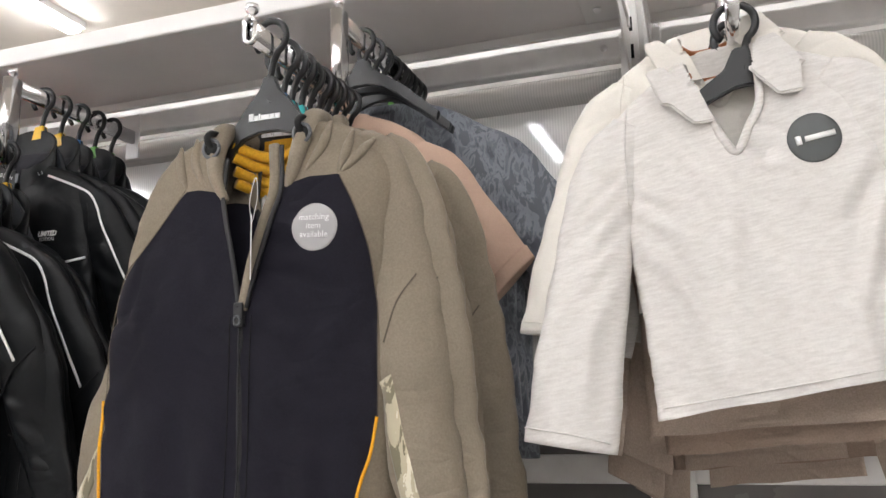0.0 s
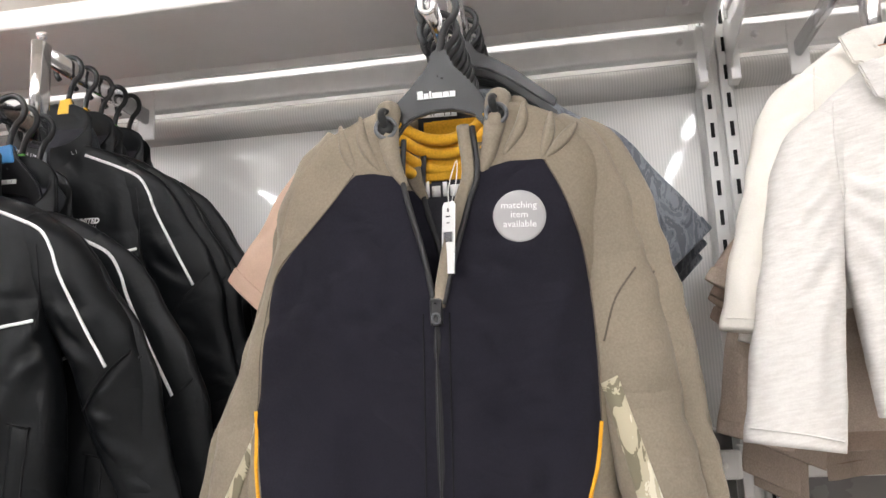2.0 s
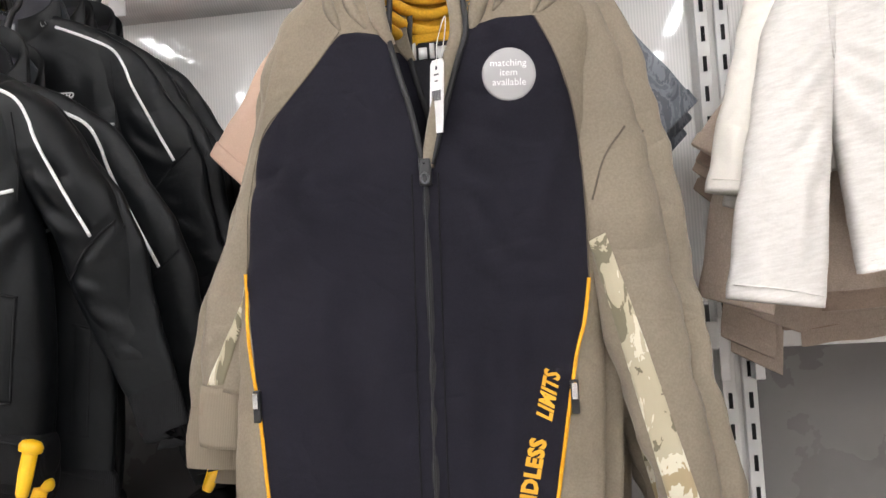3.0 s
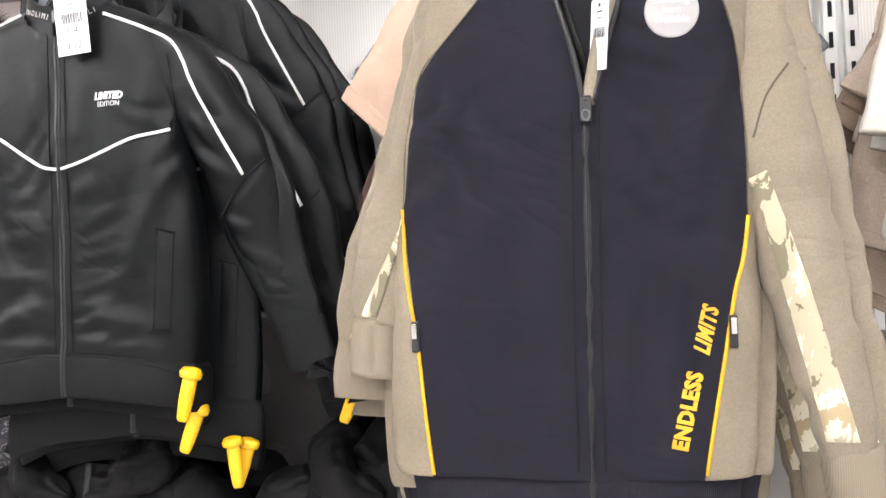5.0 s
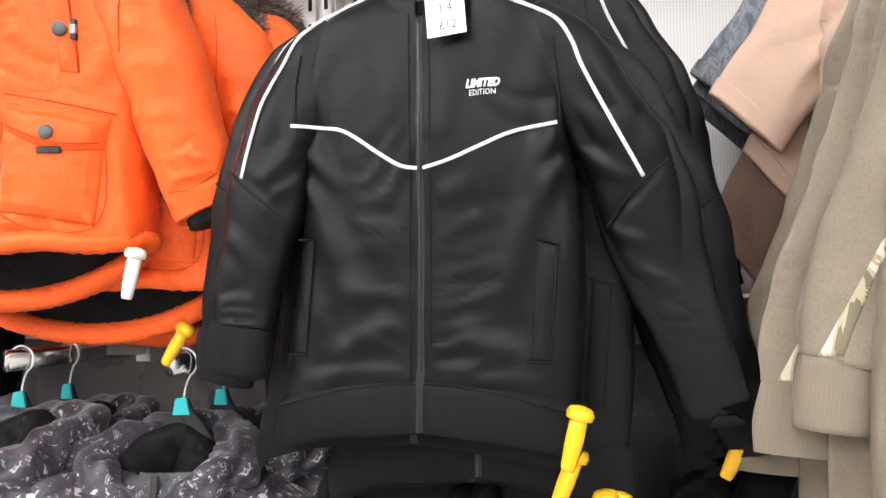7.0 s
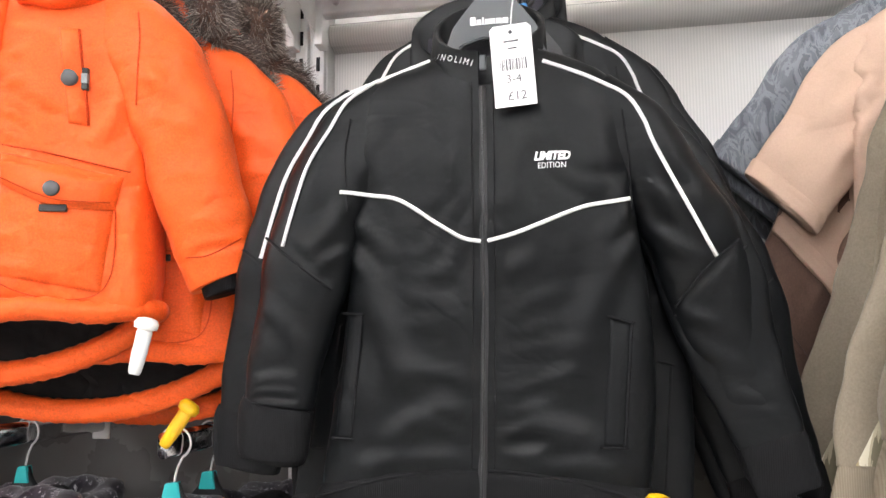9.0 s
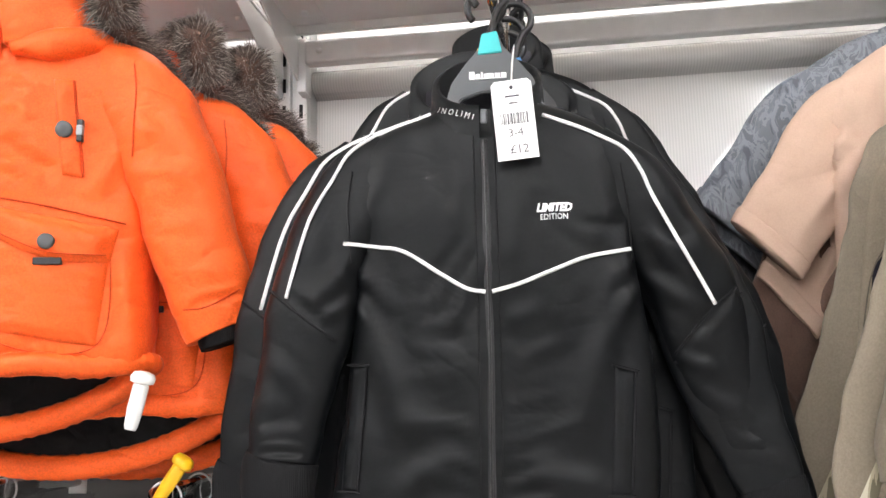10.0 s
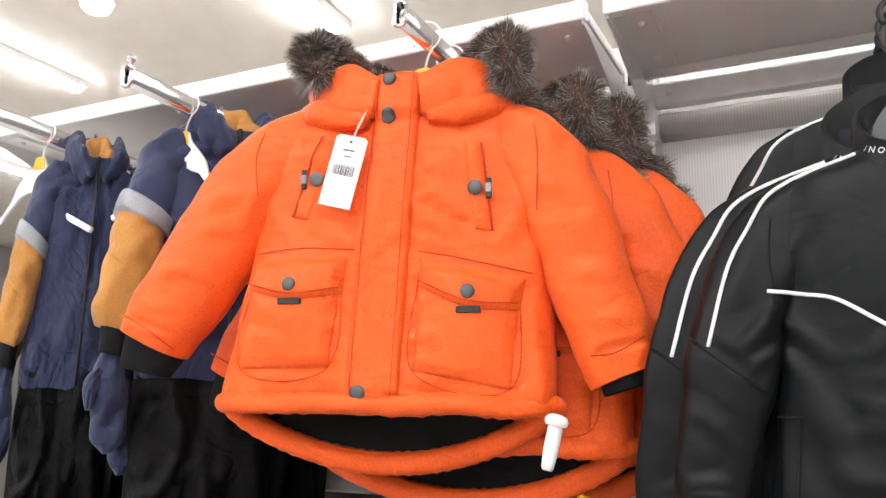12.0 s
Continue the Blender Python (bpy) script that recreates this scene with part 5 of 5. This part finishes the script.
def tee(cloth_mat, label, group):
    ob = thing("t_shirt", pose(0, 0, 0), label, "t-shirt", group)
    body = body_mesh([(0.0, -0.08, 0.08, 0.026, 0.012), (-0.018, -0.13, 0.13, 0.028, 0.008), (-0.045, -0.175, 0.175, 0.03, 0.004), (-0.09, -0.205, 0.205, 0.03, 0.0), (-0.17, -0.21, 0.21, 0.028, 0.0), (-0.34, -0.215, 0.215, 0.028, 0.0), (-0.5, -0.22, 0.22, 0.03, 0.0)], 31, rows=54, sides=64, amp=0.008, waves=0.6, drape=0.012)
    part("body", body, cloth_mat, ob)
    for s in (-1, 1):
        ctrl = [(s * 0.13, 0.03, -0.07, 0.04, 0.02), (s * 0.19, 0.03, -0.125, 0.064, 0.022), (s * 0.255, 0.03, -0.205, 0.062, 0.019), (s * 0.312, 0.03, -0.272, 0.058, 0.014)]
        sl = sleeve_mesh(ctrl, 32 + s, rows=44, amp=0.004, fold=0.002, close=False)
        fold(sl, [(s * 0.16, -0.13, s * 0.27, -0.18, 0.010, 0.006), (s * 0.18, -0.18, s * 0.27, -0.25, 0.010, 0.006), (s * 0.2, -0.09, s * 0.3, -0.2, 0.010, 0.004)], 0.03)
        so = part("sleeve", sl, cloth_mat, ob)
        # turned and stitched sleeve hem
        e0, e1 = np.array(ctrl[2]), np.array(ctrl[3])
        part("sleeve_hem", sleeve_mesh([tuple(e0 + (e1 - e0) * f + np.array([0, 0, 0, g, g])) for f, g in ((0.74, 0.0), (0.76, 0.002), (0.88, 0.0022), (1.0, 0.0022), (1.005, -0.004))], 32 + s, rows=14, amp=0.004, fold=0.002, close=False), cloth_mat, so)
    part("neck_rib", collar_ring(0, 0.074, 0.034, 0.006, -0.012, 0.006, 0.006, 2), cloth_mat, ob)
    return ob


def polo(cloth_mat, label, collar=True):
    ob = thing("long_sleeve_polo", pose(0, 0, 0), label, "shirt", "pale long-sleeved shirts")
    body = body_mesh([(0.062, -0.080, 0.030, 0.030, 0.014), (0.046, -0.112, 0.055, 0.032, 0.009), (0.014, -0.160, 0.104, 0.034, 0.004), (-0.03, -0.178, 0.122, 0.034, 0.0), (-0.105, -0.175, 0.120, 0.032, 0.0), (-0.2, -0.178, 0.120, 0.032, 0.0), (-0.355, -0.188, 0.124, 0.034, 0.0)], 41, rows=110, sides=130, square=0.6, amp=0.005, waves=0.35, drape=0.004,
                     hole=lambda x, z: z > -0.068 and np.interp(z, (-0.068, -0.025, 0.063), (-0.034, -0.052, -0.064)) < x < np.interp(z, (-0.068, -0.02, 0.063), (-0.032, 0.006, 0.016)))
    fold(body, [(-0.17, -0.09, -0.11, -0.16, 0.008, 0.006), (-0.172, -0.12, -0.12, -0.23, 0.010, 0.007), (-0.16, -0.07, -0.10, -0.12, 0.007, 0.005), (0.12, -0.09, 0.05, -0.17, 0.010, 0.006), (0.12, -0.12, 0.07, -0.25, 0.010, 0.006),
                (-0.13, -0.2, -0.10, -0.35, 0.012, 0.005), (-0.05, -0.18, -0.03, -0.35, 0.016, 0.006), (0.02, -0.16, 0.05, -0.35, 0.014, 0.006), (-0.1, -0.03, -0.06, -0.13, 0.010, 0.004), (0.06, -0.22, 0.09, -0.355, 0.010, 0.004), (-0.04, -0.08, 0.03, -0.10, 0.009, 0.003)], 0.034)
    fold(body, [(-0.15, -0.14, -0.09, -0.3, 0.010, 0.006), (0.1, -0.15, 0.04, -0.31, 0.010, 0.006), (-0.06, -0.1, -0.075, -0.3, 0.013, 0.005), (0.0, -0.12, 0.0, -0.3, 0.013, 0.004)], 0.034)
    left = [(-0.140, 0.032, -0.002, 0.03, 0.024), (-0.180, 0.03, -0.045, 0.042, 0.028), (-0.218, 0.022, -0.14, 0.046, 0.028), (-0.258, 0.012, -0.25, 0.052, 0.026), (-0.296, 0.008, -0.368, 0.056, 0.02)]
    creases = [(-0.17, -0.05, -0.215, -0.085, 0.007, 0.006), (-0.172, -0.075, -0.23, -0.12, 0.007, 0.007), (-0.18, -0.105, -0.235, -0.16, 0.008, 0.006), (-0.19, -0.14, -0.25, -0.20, 0.008, 0.005), (-0.2, -0.18, -0.25, -0.27, 0.010, 0.006), (-0.24, -0.22, -0.27, -0.35, 0.011, 0.006), (-0.3, -0.26, -0.32, -0.36, 0.010, 0.004)]
    sl = fold(sleeve_mesh(left, 42, rows=80, sides=56, amp=0.003, fold=0.0015), creases, 0.03)
    sr = fold(sleeve_mesh([(-0.06 - p[0], 0.03, *p[2:]) for p in left], 43, rows=80, sides=56, amp=0.003, fold=0.0015), [(-0.06 - q[0], q[1], -0.06 - q[2], q[3], q[4], q[5]) for q in creases], 0.03)
    tree = tree_of([body, sl, sr])
    part("body", body, cloth_mat, ob)
    part("sleeve", sl, cloth_mat, ob)
    part("sleeve", sr, cloth_mat, ob)
    part("seam", cord(tree, [(-0.18, -0.342), (-0.03, -0.343), (0.118, -0.342)], 0.0009, 0.0, 40), cloth_mat, ob)
    part("seam", cord(tree, [(-0.342, -0.335), (-0.29, -0.352), (-0.246, -0.37)], 0.0011, 0.0, 20), cloth_mat, ob)
    part("seam", cord(tree, [(-0.142, 0.02), (-0.155, -0.03), (-0.165, -0.1)], 0.0011, 0.0, 20), cloth_mat, ob)
    for s in (-1, 1):
        lobe = ((0.018, 0.066), (0.066, 0.042), (0.054, -0.022), (0.003, -0.020)) if s > 0 else ((-0.110, 0.040), (-0.067, 0.064), (-0.046, -0.027), (-0.092, -0.032))
        part("collar", plate([(0.5 * (p[0] + q[0]) if h else p[0], 0.5 * (p[1] + q[1]) + (0.002 if h else 0)) for p, q in zip(lobe, lobe[1:] + lobe[:1]) for h in (0, 1)], -0.011, -0.005, 0.002), cloth_mat, ob, "folded collar wing")
    part("neck_band", tube(curve_pts([(-0.066, 0.03, 0.05), (-0.045, 0.056, 0.044), (-0.004, 0.056, 0.044), (0.018, 0.03, 0.05)], 20), 0.007, 8), m_rust, ob, "rust neck band")
    part("collar_back", collar_ring(-0.025, 0.050, 0.034, 0.006, 0.036, 0.072, -0.002, 5, gap=0.9), cloth_mat, ob)
    part("neck_edge", tube(curve_pts([(-0.062, 0.006, 0.03), (-0.050, 0.0, -0.025), (-0.033, -0.002, -0.07), (-0.010, -0.001, -0.042), (0.007, 0.0, -0.018), (0.016, 0.006, 0.03)], 40), 0.005, 8, 0.6), cloth_mat, ob)
    part("neck_back", plate([(-0.085, 0.045), (0.035, 0.045), (0.01, -0.09), (-0.07, -0.09)], 0.05, 0.054, 0.001), cloth_mat, ob)
    return ob, tree


def padded_coat(name, label, group, body_mat, low_mat=None, stripe=None, mitten=None, category="coat", hood_mat=None, lining=None, seed=51):
    """A child's padded coat with a hood; low_mat: the lower half of the sleeves and the yoke; mitten: mittens on the cuffs."""
    ob = thing(name, pose(0, 0, 0), label, category, group)
    body = body_mesh([(-0.02, -0.07, 0.07, 0.06, 0.02), (-0.035, -0.13, 0.13, 0.062, 0.014), (-0.06, -0.175, 0.175, 0.065, 0.006), (-0.12, -0.185, 0.185, 0.066, 0.0), (-0.25, -0.19, 0.19, 0.068, 0.0), (-0.4, -0.2, 0.2, 0.07, 0.0), (-0.46, -0.195, 0.195, 0.062, 0.006)], seed, rows=60, sides=64, amp=0.018, drape=0.03)
    part("body", body, body_mat, ob)
    tree = tree_of([body])
    part("zip", cord(tree, [(0, -0.02), (0, -0.2), (0, -0.45)], 0.006, -0.002, 40, 0.5), m_zip, ob)
    fat = 1.05 if low_mat else 1.0
    for s in (-1, 1):
        full = [(s * 0.12, 0.06, -0.06, 0.04, 0.04), (s * 0.175, 0.055, -0.11, 0.058, 0.052), (s * 0.215, 0.05, -0.2, 0.06, 0.052)]
        end = [(s * 0.215, 0.05, -0.195, 0.06, 0.052), (s * 0.238, 0.045, -0.28, 0.058, 0.05), (s * 0.255, 0.04, -0.355, 0.052, 0.045), (s * 0.26, 0.04, -0.385, 0.04, 0.035)]
        full = [(p[0], p[1], p[2], p[3] * fat, p[4]) for p in full]
        end = [(p[0], p[1], p[2], p[3] * fat, p[4]) for p in end]
        a = part("sleeve", sleeve_mesh(full, seed + s, rows=34, amp=0.01, fold=0.007), body_mat, ob)
        part("lower_sleeve", sleeve_mesh(end, seed + 3 + s, rows=34, amp=0.01, fold=0.007), low_mat or body_mat, a)
        if stripe:
            part("tape", sleeve_mesh([(s * 0.209, 0.05, -0.182, 0.067 * fat, 0.062), (s * 0.214, 0.05, -0.195, 0.0675 * fat, 0.063), (s * 0.219, 0.05, -0.21, 0.067 * fat, 0.062)], seed + s, rows=8, amp=0.006, fold=0.001), stripe, a, "grey reflective tape")
        part("cuff", sleeve_mesh([(s * 0.258, 0.04, -0.38, 0.036, 0.032), (s * 0.262, 0.04, -0.41, 0.034, 0.03), (s * 0.264, 0.04, -0.425, 0.03, 0.026)], seed + 6, rows=8, fold=0.001), m_black_rib, a)
        if mitten:
            part("mitten", joined([sleeve_mesh([(s * 0.264, 0.04, -0.42, 0.026, 0.02), (s * 0.262, 0.04, -0.45, 0.034, 0.026), (s * 0.258, 0.038, -0.50, 0.042, 0.028), (s * 0.255, 0.036, -0.55, 0.036, 0.024), (s * 0.254, 0.036, -0.575, 0.012, 0.01)], seed + 9, rows=26, amp=0.008),
                                   sleeve_mesh([(s * 0.285, 0.03, -0.45, 0.012, 0.012), (s * 0.305, 0.022, -0.48, 0.017, 0.016), (s * 0.305, 0.018, -0.51, 0.006, 0.006)], seed + 10, rows=12, amp=0.004)]), mitten, a, "padded mitten")
    hm = hood_mat or body_mat
    hd = part("hood", joined([
        sleeve_mesh([(s * 0.02, 0.0, -0.06, 0.01, 0.012), (s * 0.06, 0.0, -0.045, 0.026, 0.022), (s * 0.095, 0.02, -0.02, 0.032, 0.028), (s * 0.09, 0.08, 0.0, 0.034, 0.03), (s * 0.045, 0.14, 0.0, 0.04, 0.035), (0, 0.15, -0.005, 0.05, 0.04)], seed + 12 + s, rows=40, amp=0.016, fold=0.014) for s in (-1, 1)]), hm, ob)
    if low_mat:
        part("trouser", body_mesh([(-0.42, -0.19, 0.19, 0.06, 0.012), (-0.52, -0.2, 0.2, 0.066, 0.006), (-0.74, -0.19, 0.19, 0.066, 0.006)], seed + 30, rows=60, sides=72, amp=0.03, waves=1.6, drape=0.03), m_lining, ob, "black padded lower half")
    if lining:
        part("hood_lining", sleeve_mesh([(-0.05, 0.04, -0.03, 0.03, 0.02), (-0.02, 0.08, -0.01, 0.045, 0.03), (0.02, 0.085, -0.01, 0.045, 0.03), (0.05, 0.04, -0.03, 0.03, 0.02)], seed + 20, rows=24), lining, hd)
    return ob


def sized(x, y, z, turn=0.0, tip=0.0, s=(1, 1, 1), rx=0.0):
    return pose(x, y, z, rx, tip, turn) @ Matrix.Diagonal((*s, 1))


rng = random.Random(5)

# black track jackets: the front row on the low arm, the rear row on the high arm
tj = track_jacket()
tj.matrix_basis = sized(-1.105, 0.825, 1.74, 0, 0, (1, 0.8, 1))
put_hanger("teal", -1.108, 0.858, 1.862)
for k, (dx, dz, turn, s) in enumerate(((-0.035, 0.006, -2, 1.05), (0.065, -0.010, 3, 1.10), (0.03, -0.004, 5, 1.14), (0.022, -0.008, 3, 1.19))):
    copy_thing(tj, sized(-1.105 + dx * 0.6, 0.825 + 0.040 * (k + 1), 1.74 + dz, turn, 0, ((1.12, 1.02, 0.97, 0.96)[k], 0.42, s)))
    put_hanger(("yellow", "blue", "green", "yellow")[k], -1.105 + dx * 0.3, 0.846 + 0.040 * (k + 1), 1.858, turn)
for k in range(5):
    y = 1.045 + 0.043 * k
    copy_thing(tj, sized(-1.105 + 0.012 * (k % 2), y, 1.862, (4, -2, 3, 0, 2)[k], 0, (1 + 0.01 * k, 0.42, 1.0 + 0.02 * k)))
    put_hanger(("yellow", "yellow", "blue", "green", "green")[k], -1.105, y + 0.035, 1.98, (4, -2, 3, 0, 2)[k])
price_tag(-1.086, 0.812, 1.722, 0, -4, "£12", "white card price tag reading 3-4 and £12 on the black jacket")
for x, y, z, tip, lab in ((-0.955, 0.825, 1.252, 14, "yellow"), (-0.966, 0.86, 1.205, 22, "yellow"), (-0.942, 0.90, 1.155, -6, "yellow"), (-0.930, 0.92, 1.15, 18, "yellow"), (-0.80, 0.98, 1.215, 25, "yellow")):
    security_tag(x, y, z, 0, tip, m_tag_yellow, "bright yellow plastic security tag on a jacket hem")

# hooded jackets on the low arm
hj = hoodie()
hj.matrix_basis = sized(-0.485, 0.765, 1.715, 0, 0, (1, 0.85, 1))
put_hanger("marked", -0.478, 0.80, 1.868)
for k in range(4):
    copy_thing(hj, sized(-0.485 + (0.012, -0.012, 0.016, -0.016)[k], 0.765 + 0.052 * (k + 1), 1.712 - 0.003 * k, (-7, 4, -8, 3)[k], 0, (1.04 + 0.03 * k, 0.32, (1.0, 1.055, 1.09, 1.13)[k])))
    put_hanger(("teal", "blue", "teal", "plain")[k], -0.484, 0.815 + 0.045 * (k + 1), 1.858, (-3, 2, -2, 3)[k])
price_tag(-0.468, 0.748, 1.622, -58, 9, "", "white card price tag hung inside the open hooded jacket", 0.03, 0.07)
security_tag(-0.372, 0.86, 1.15, 0, 10, m_tag_yellow, "bright yellow plastic security tag on a hooded jacket")

for k in range(5):
    put_hanger(("blue", "teal")[k % 2], -0.483, 0.838 + 0.045 * k, 1.86, (5, -4, 6, -3, 2)[k])
    put_hanger("plain", -0.483, 1.075 + 0.036 * k, 1.98, (-5, 4, -6, 3, -2)[k])

# t-shirts behind the hooded jackets
tan = tee(m_tan, "plain tan cotton t-shirt on a hanger", "tan t-shirts")
tan.matrix_basis = sized(-0.527, 1.03, 1.836, 2, 0, (0.84, 1, 0.98))
copy_thing(tan, sized(-0.54, 1.058, 1.79, -3, 0, (0.84, 1, 1.08)))
leaf = tee(m_camo_grey, "grey leaf-print cotton t-shirt on a hanger", "leaf-print t-shirts")
leaf.matrix_basis = sized(-0.505, 1.165, 1.898, 2, 0, (0.97, 0.8, 1.0))
put_hanger("green", -0.483, 1.185, 1.98)
for k in range(5):
    copy_thing(leaf, sized(-0.50 + 0.012 * (-1) ** k, 1.165 + 0.024 * (k + 1), 1.888, (-3, 4, -2, 3, -1)[k], 0, (0.98, 0.6, 1.0 + 0.03 * k)))
    put_hanger(("yellow", "yellow", "plain", "plain", "plain")[k], -0.483, 1.185 + 0.024 * (k + 1), 1.98, (-3, 4, -2, 3, -1)[k])
dark = tee(m_brown, "dark brown cotton t-shirt behind the tan ones", "brown t-shirts")
dark.matrix_basis = sized(-0.555, 1.085, 1.76, 1, 0, (0.78, 1, 1.3))
copy_thing(dark, sized(-0.60, 1.17, 1.68, -4, 0, (0.8, 1, 1.5)))

# pale shirts in the next bay
sh, sh_tree = polo(m_oat, "oat marl long-sleeved polo shirt with a round charcoal sticker")
sh.matrix_basis = sized(0.049, 0.835, 1.719, 0, -9, (0.855, 0.9, 0.855))
st = part("sticker", disc(sh_tree, 0.052, -0.077, 0.029, 0.001, 36), m_sticker_dark, sh, "round charcoal sticker")
part("sticker_words", bars([(0.032, 0.038, -0.082, -0.072), (0.042, 0.074, -0.080, -0.074)], on_cloth(sh_tree, 0.052, -0.077, 0.0035).y, on_cloth(sh_tree, 0.052, -0.077, 0.001).y), m_paper, st)
put_hanger("plain", 0.04, 0.858, 1.818, 0, -6)
cr, _ = polo(m_cream, "cream long-sleeved polo shirt on a hanger")
cr.matrix_basis = sized(0.040, 0.875, 1.772, 2, -8, (0.81, 0.8, 0.70))
put_hanger("plain", 0.04, 0.90, 1.818, 0, -6)
fw = tee(m_fawn, "fawn jersey top pressed among the pale shirts", "brown jersey tops")
fw.matrix_basis = sized(0.07, 0.93, 1.735, 1, -4, (0.80, 0.5, 0.70))
tp = tee(m_taupe, "taupe jersey top pressed among the pale shirts", "brown jersey tops")
tp.matrix_basis = sized(0.075, 0.955, 1.735, -1, -5, (0.80, 0.5, 0.74))
lf, _ = polo(m_fawn, "fawn long-sleeved polo shirt pressed among others")
lf.matrix_basis = sized(0.045, 0.985, 1.74, 2, -4, (0.78, 0.4, 0.98))
for x, y, tz in ((0.055, 1.06, 1.08), (0.035, 1.13, 1.18), (0.06, 1.2, 1.26)):
    copy_thing(lf, sized(x, y, 1.74, 6 - 60 * x, -4, (0.8, 0.4, tz)))
for k in range(11):
    src = (cr, fw, sh, tp, fw, cr, fw, tp, fw, tp, fw)[k]
    brown = src in (fw, tp)
    o = copy_thing(src, sized((0.055 if brown else 0.05) + rng.uniform(-0.02, 0.016), 0.90 + 0.026 * k, 1.745 - 0.003 * k, rng.uniform(-4, 4), -5 + rng.uniform(-2.5, 2.5), (0.80, 0.42, 0.77 + 0.031 * k) if brown else (0.84, 0.34, 0.78 + 0.02 * k)))
    for c in [q for q in o.children if q.name.startswith("sticker")]:
        for q in list(c.children):
            bpy.data.objects.remove(q)
        bpy.data.objects.remove(c)
    tagged(o, {sh: "pale oat long-sleeved shirt pressed among others", cr: "cream long-sleeved shirt pressed among others", fw: "fawn jersey top pressed among the pale shirts", tp: "taupe jersey top pressed among the pale shirts"}[src])
    put_hanger("plain", 0.04, 0.925 + 0.027 * k, 1.818, rng.uniform(-3, 3))

# orange parkas on the straight arm
pk = parka()
pk.matrix_basis = pose(-1.72, 0.80, 1.87, 0, 0, 15)
copy_thing(pk, sized(-1.665, 0.925, 1.835, 12, 0, (1.03, 0.7, 1.03)))
copy_thing(pk, sized(-1.63, 1.02, 1.825, 6, 0, (1.03, 0.7, 1.03)))
copy_thing(pk, sized(-1.68, 1.12, 1.83, 12, 0, (1.03, 0.7, 1.04)))


def wire_hanger(x, y, z, turn=0.0):
    ob = hanger_kit("hanger", m_tag_white, m_tag_yellow, 0.15, "white plastic hanger with a wire hook and yellow size cube", True, False)
    ob.matrix_basis = pose(x, y, z, 0, 0, turn)
    return ob


wh = wire_hanger(-1.69, 0.86, 1.963, 15)
copy_thing(wh, pose(-1.69, 0.94, 1.963, 0, 0, 12))
copy_thing(wh, pose(-1.69, 1.05, 1.963, 0, 0, 8))
price_tag(-1.745, 0.772, 1.778, 15, 13, "", "white card price tag hung from the orange parka", 0.043, 0.095)
security_tag(-1.507, 0.862, 1.423, 15, 12, m_tag_white, "white plastic security tag on the orange parka hem")
security_tag(-1.50, 0.95, 1.325, 0, 35, m_tag_yellow, "yellow plastic security tag under an orange parka")

# navy and mustard coats further along
nc = padded_coat("padded_coat", "navy and mustard padded coat with reflective tape and mittens", "navy and mustard coats", m_coat_navy, m_mustard, m_reflective, m_coat_navy, lining=m_mustard)
nc.matrix_basis = sized(-2.115, 0.99, 1.94, 58, 0, (0.66, 0.9, 1))
copy_thing(nc, sized(-2.19, 1.02, 1.915, 66, 0, (0.7, 0.9, 1.02)))
copy_thing(nc, sized(-2.12, 1.16, 1.93, 44, 0, (0.7, 0.9, 1)))
copy_thing(nc, sized(-2.44, 0.97, 1.925, 56, 0, (0.66, 0.9, 1)))
copy_thing(nc, sized(-2.46, 1.17, 1.92, 46, 0, (0.7, 0.9, 1)))
copy_thing(nc, sized(-2.52, 1.04, 1.915, 62, 0, (0.7, 0.9, 1.02)))
for x in (-2.18, -2.535):
    for k in range(3):
        copy_thing(wh, pose(x, 0.92 + 0.12 * k, 1.963, 0, 0, 12))

# speckled coats on the lower arms
sp = padded_coat("puffer_jacket", "black puffer jacket with white paint-speckle print on the lower rail", "speckled puffer jackets", m_speckle, None, None, None, "jacket", None, m_lining, 71)
sp.matrix_basis = sized(-1.82, 0.90, 1.165, -20)
for x, y, t in ((-1.55, 0.95, 14), (-1.50, 1.09, -6), (-1.86, 1.08, -12), (-2.3, 0.94, -15), (-2.3, 1.08, 5)):
    copy_thing(sp, sized(x, y, 1.15, t))
bc = padded_coat("padded_coat", "plain black padded coat on the lower rail", "black padded coats", m_lining, None, None, None, "coat", None, m_black_rib, 91)
bc.matrix_basis = sized(-1.2, 0.96, 1.13, -6)
copy_thing(bc, sized(-1.2, 1.1, 1.13, 6))
copy_thing(bc, sized(-0.75, 0.98, 1.13, 4))
copy_thing(bc, sized(-0.55, 1.08, 1.12, -5))
lw = hanger_kit("hanger", m_plastic, m_teal, 0.15, "black plastic hanger with a wire hook and teal size marker", True, False)
lw.matrix_basis = pose(-1.86, 1.03, 1.292, 0, 0, 10)
for x in (-2.3, -1.86, -1.56, -1.2, -0.7):
    for k in range(2):
        if (x, k) != (-1.86, 0):
            copy_thing(lw, pose(x, 1.03 + 0.1 * k, 1.292, 0, 0, 8 - 14 * k))
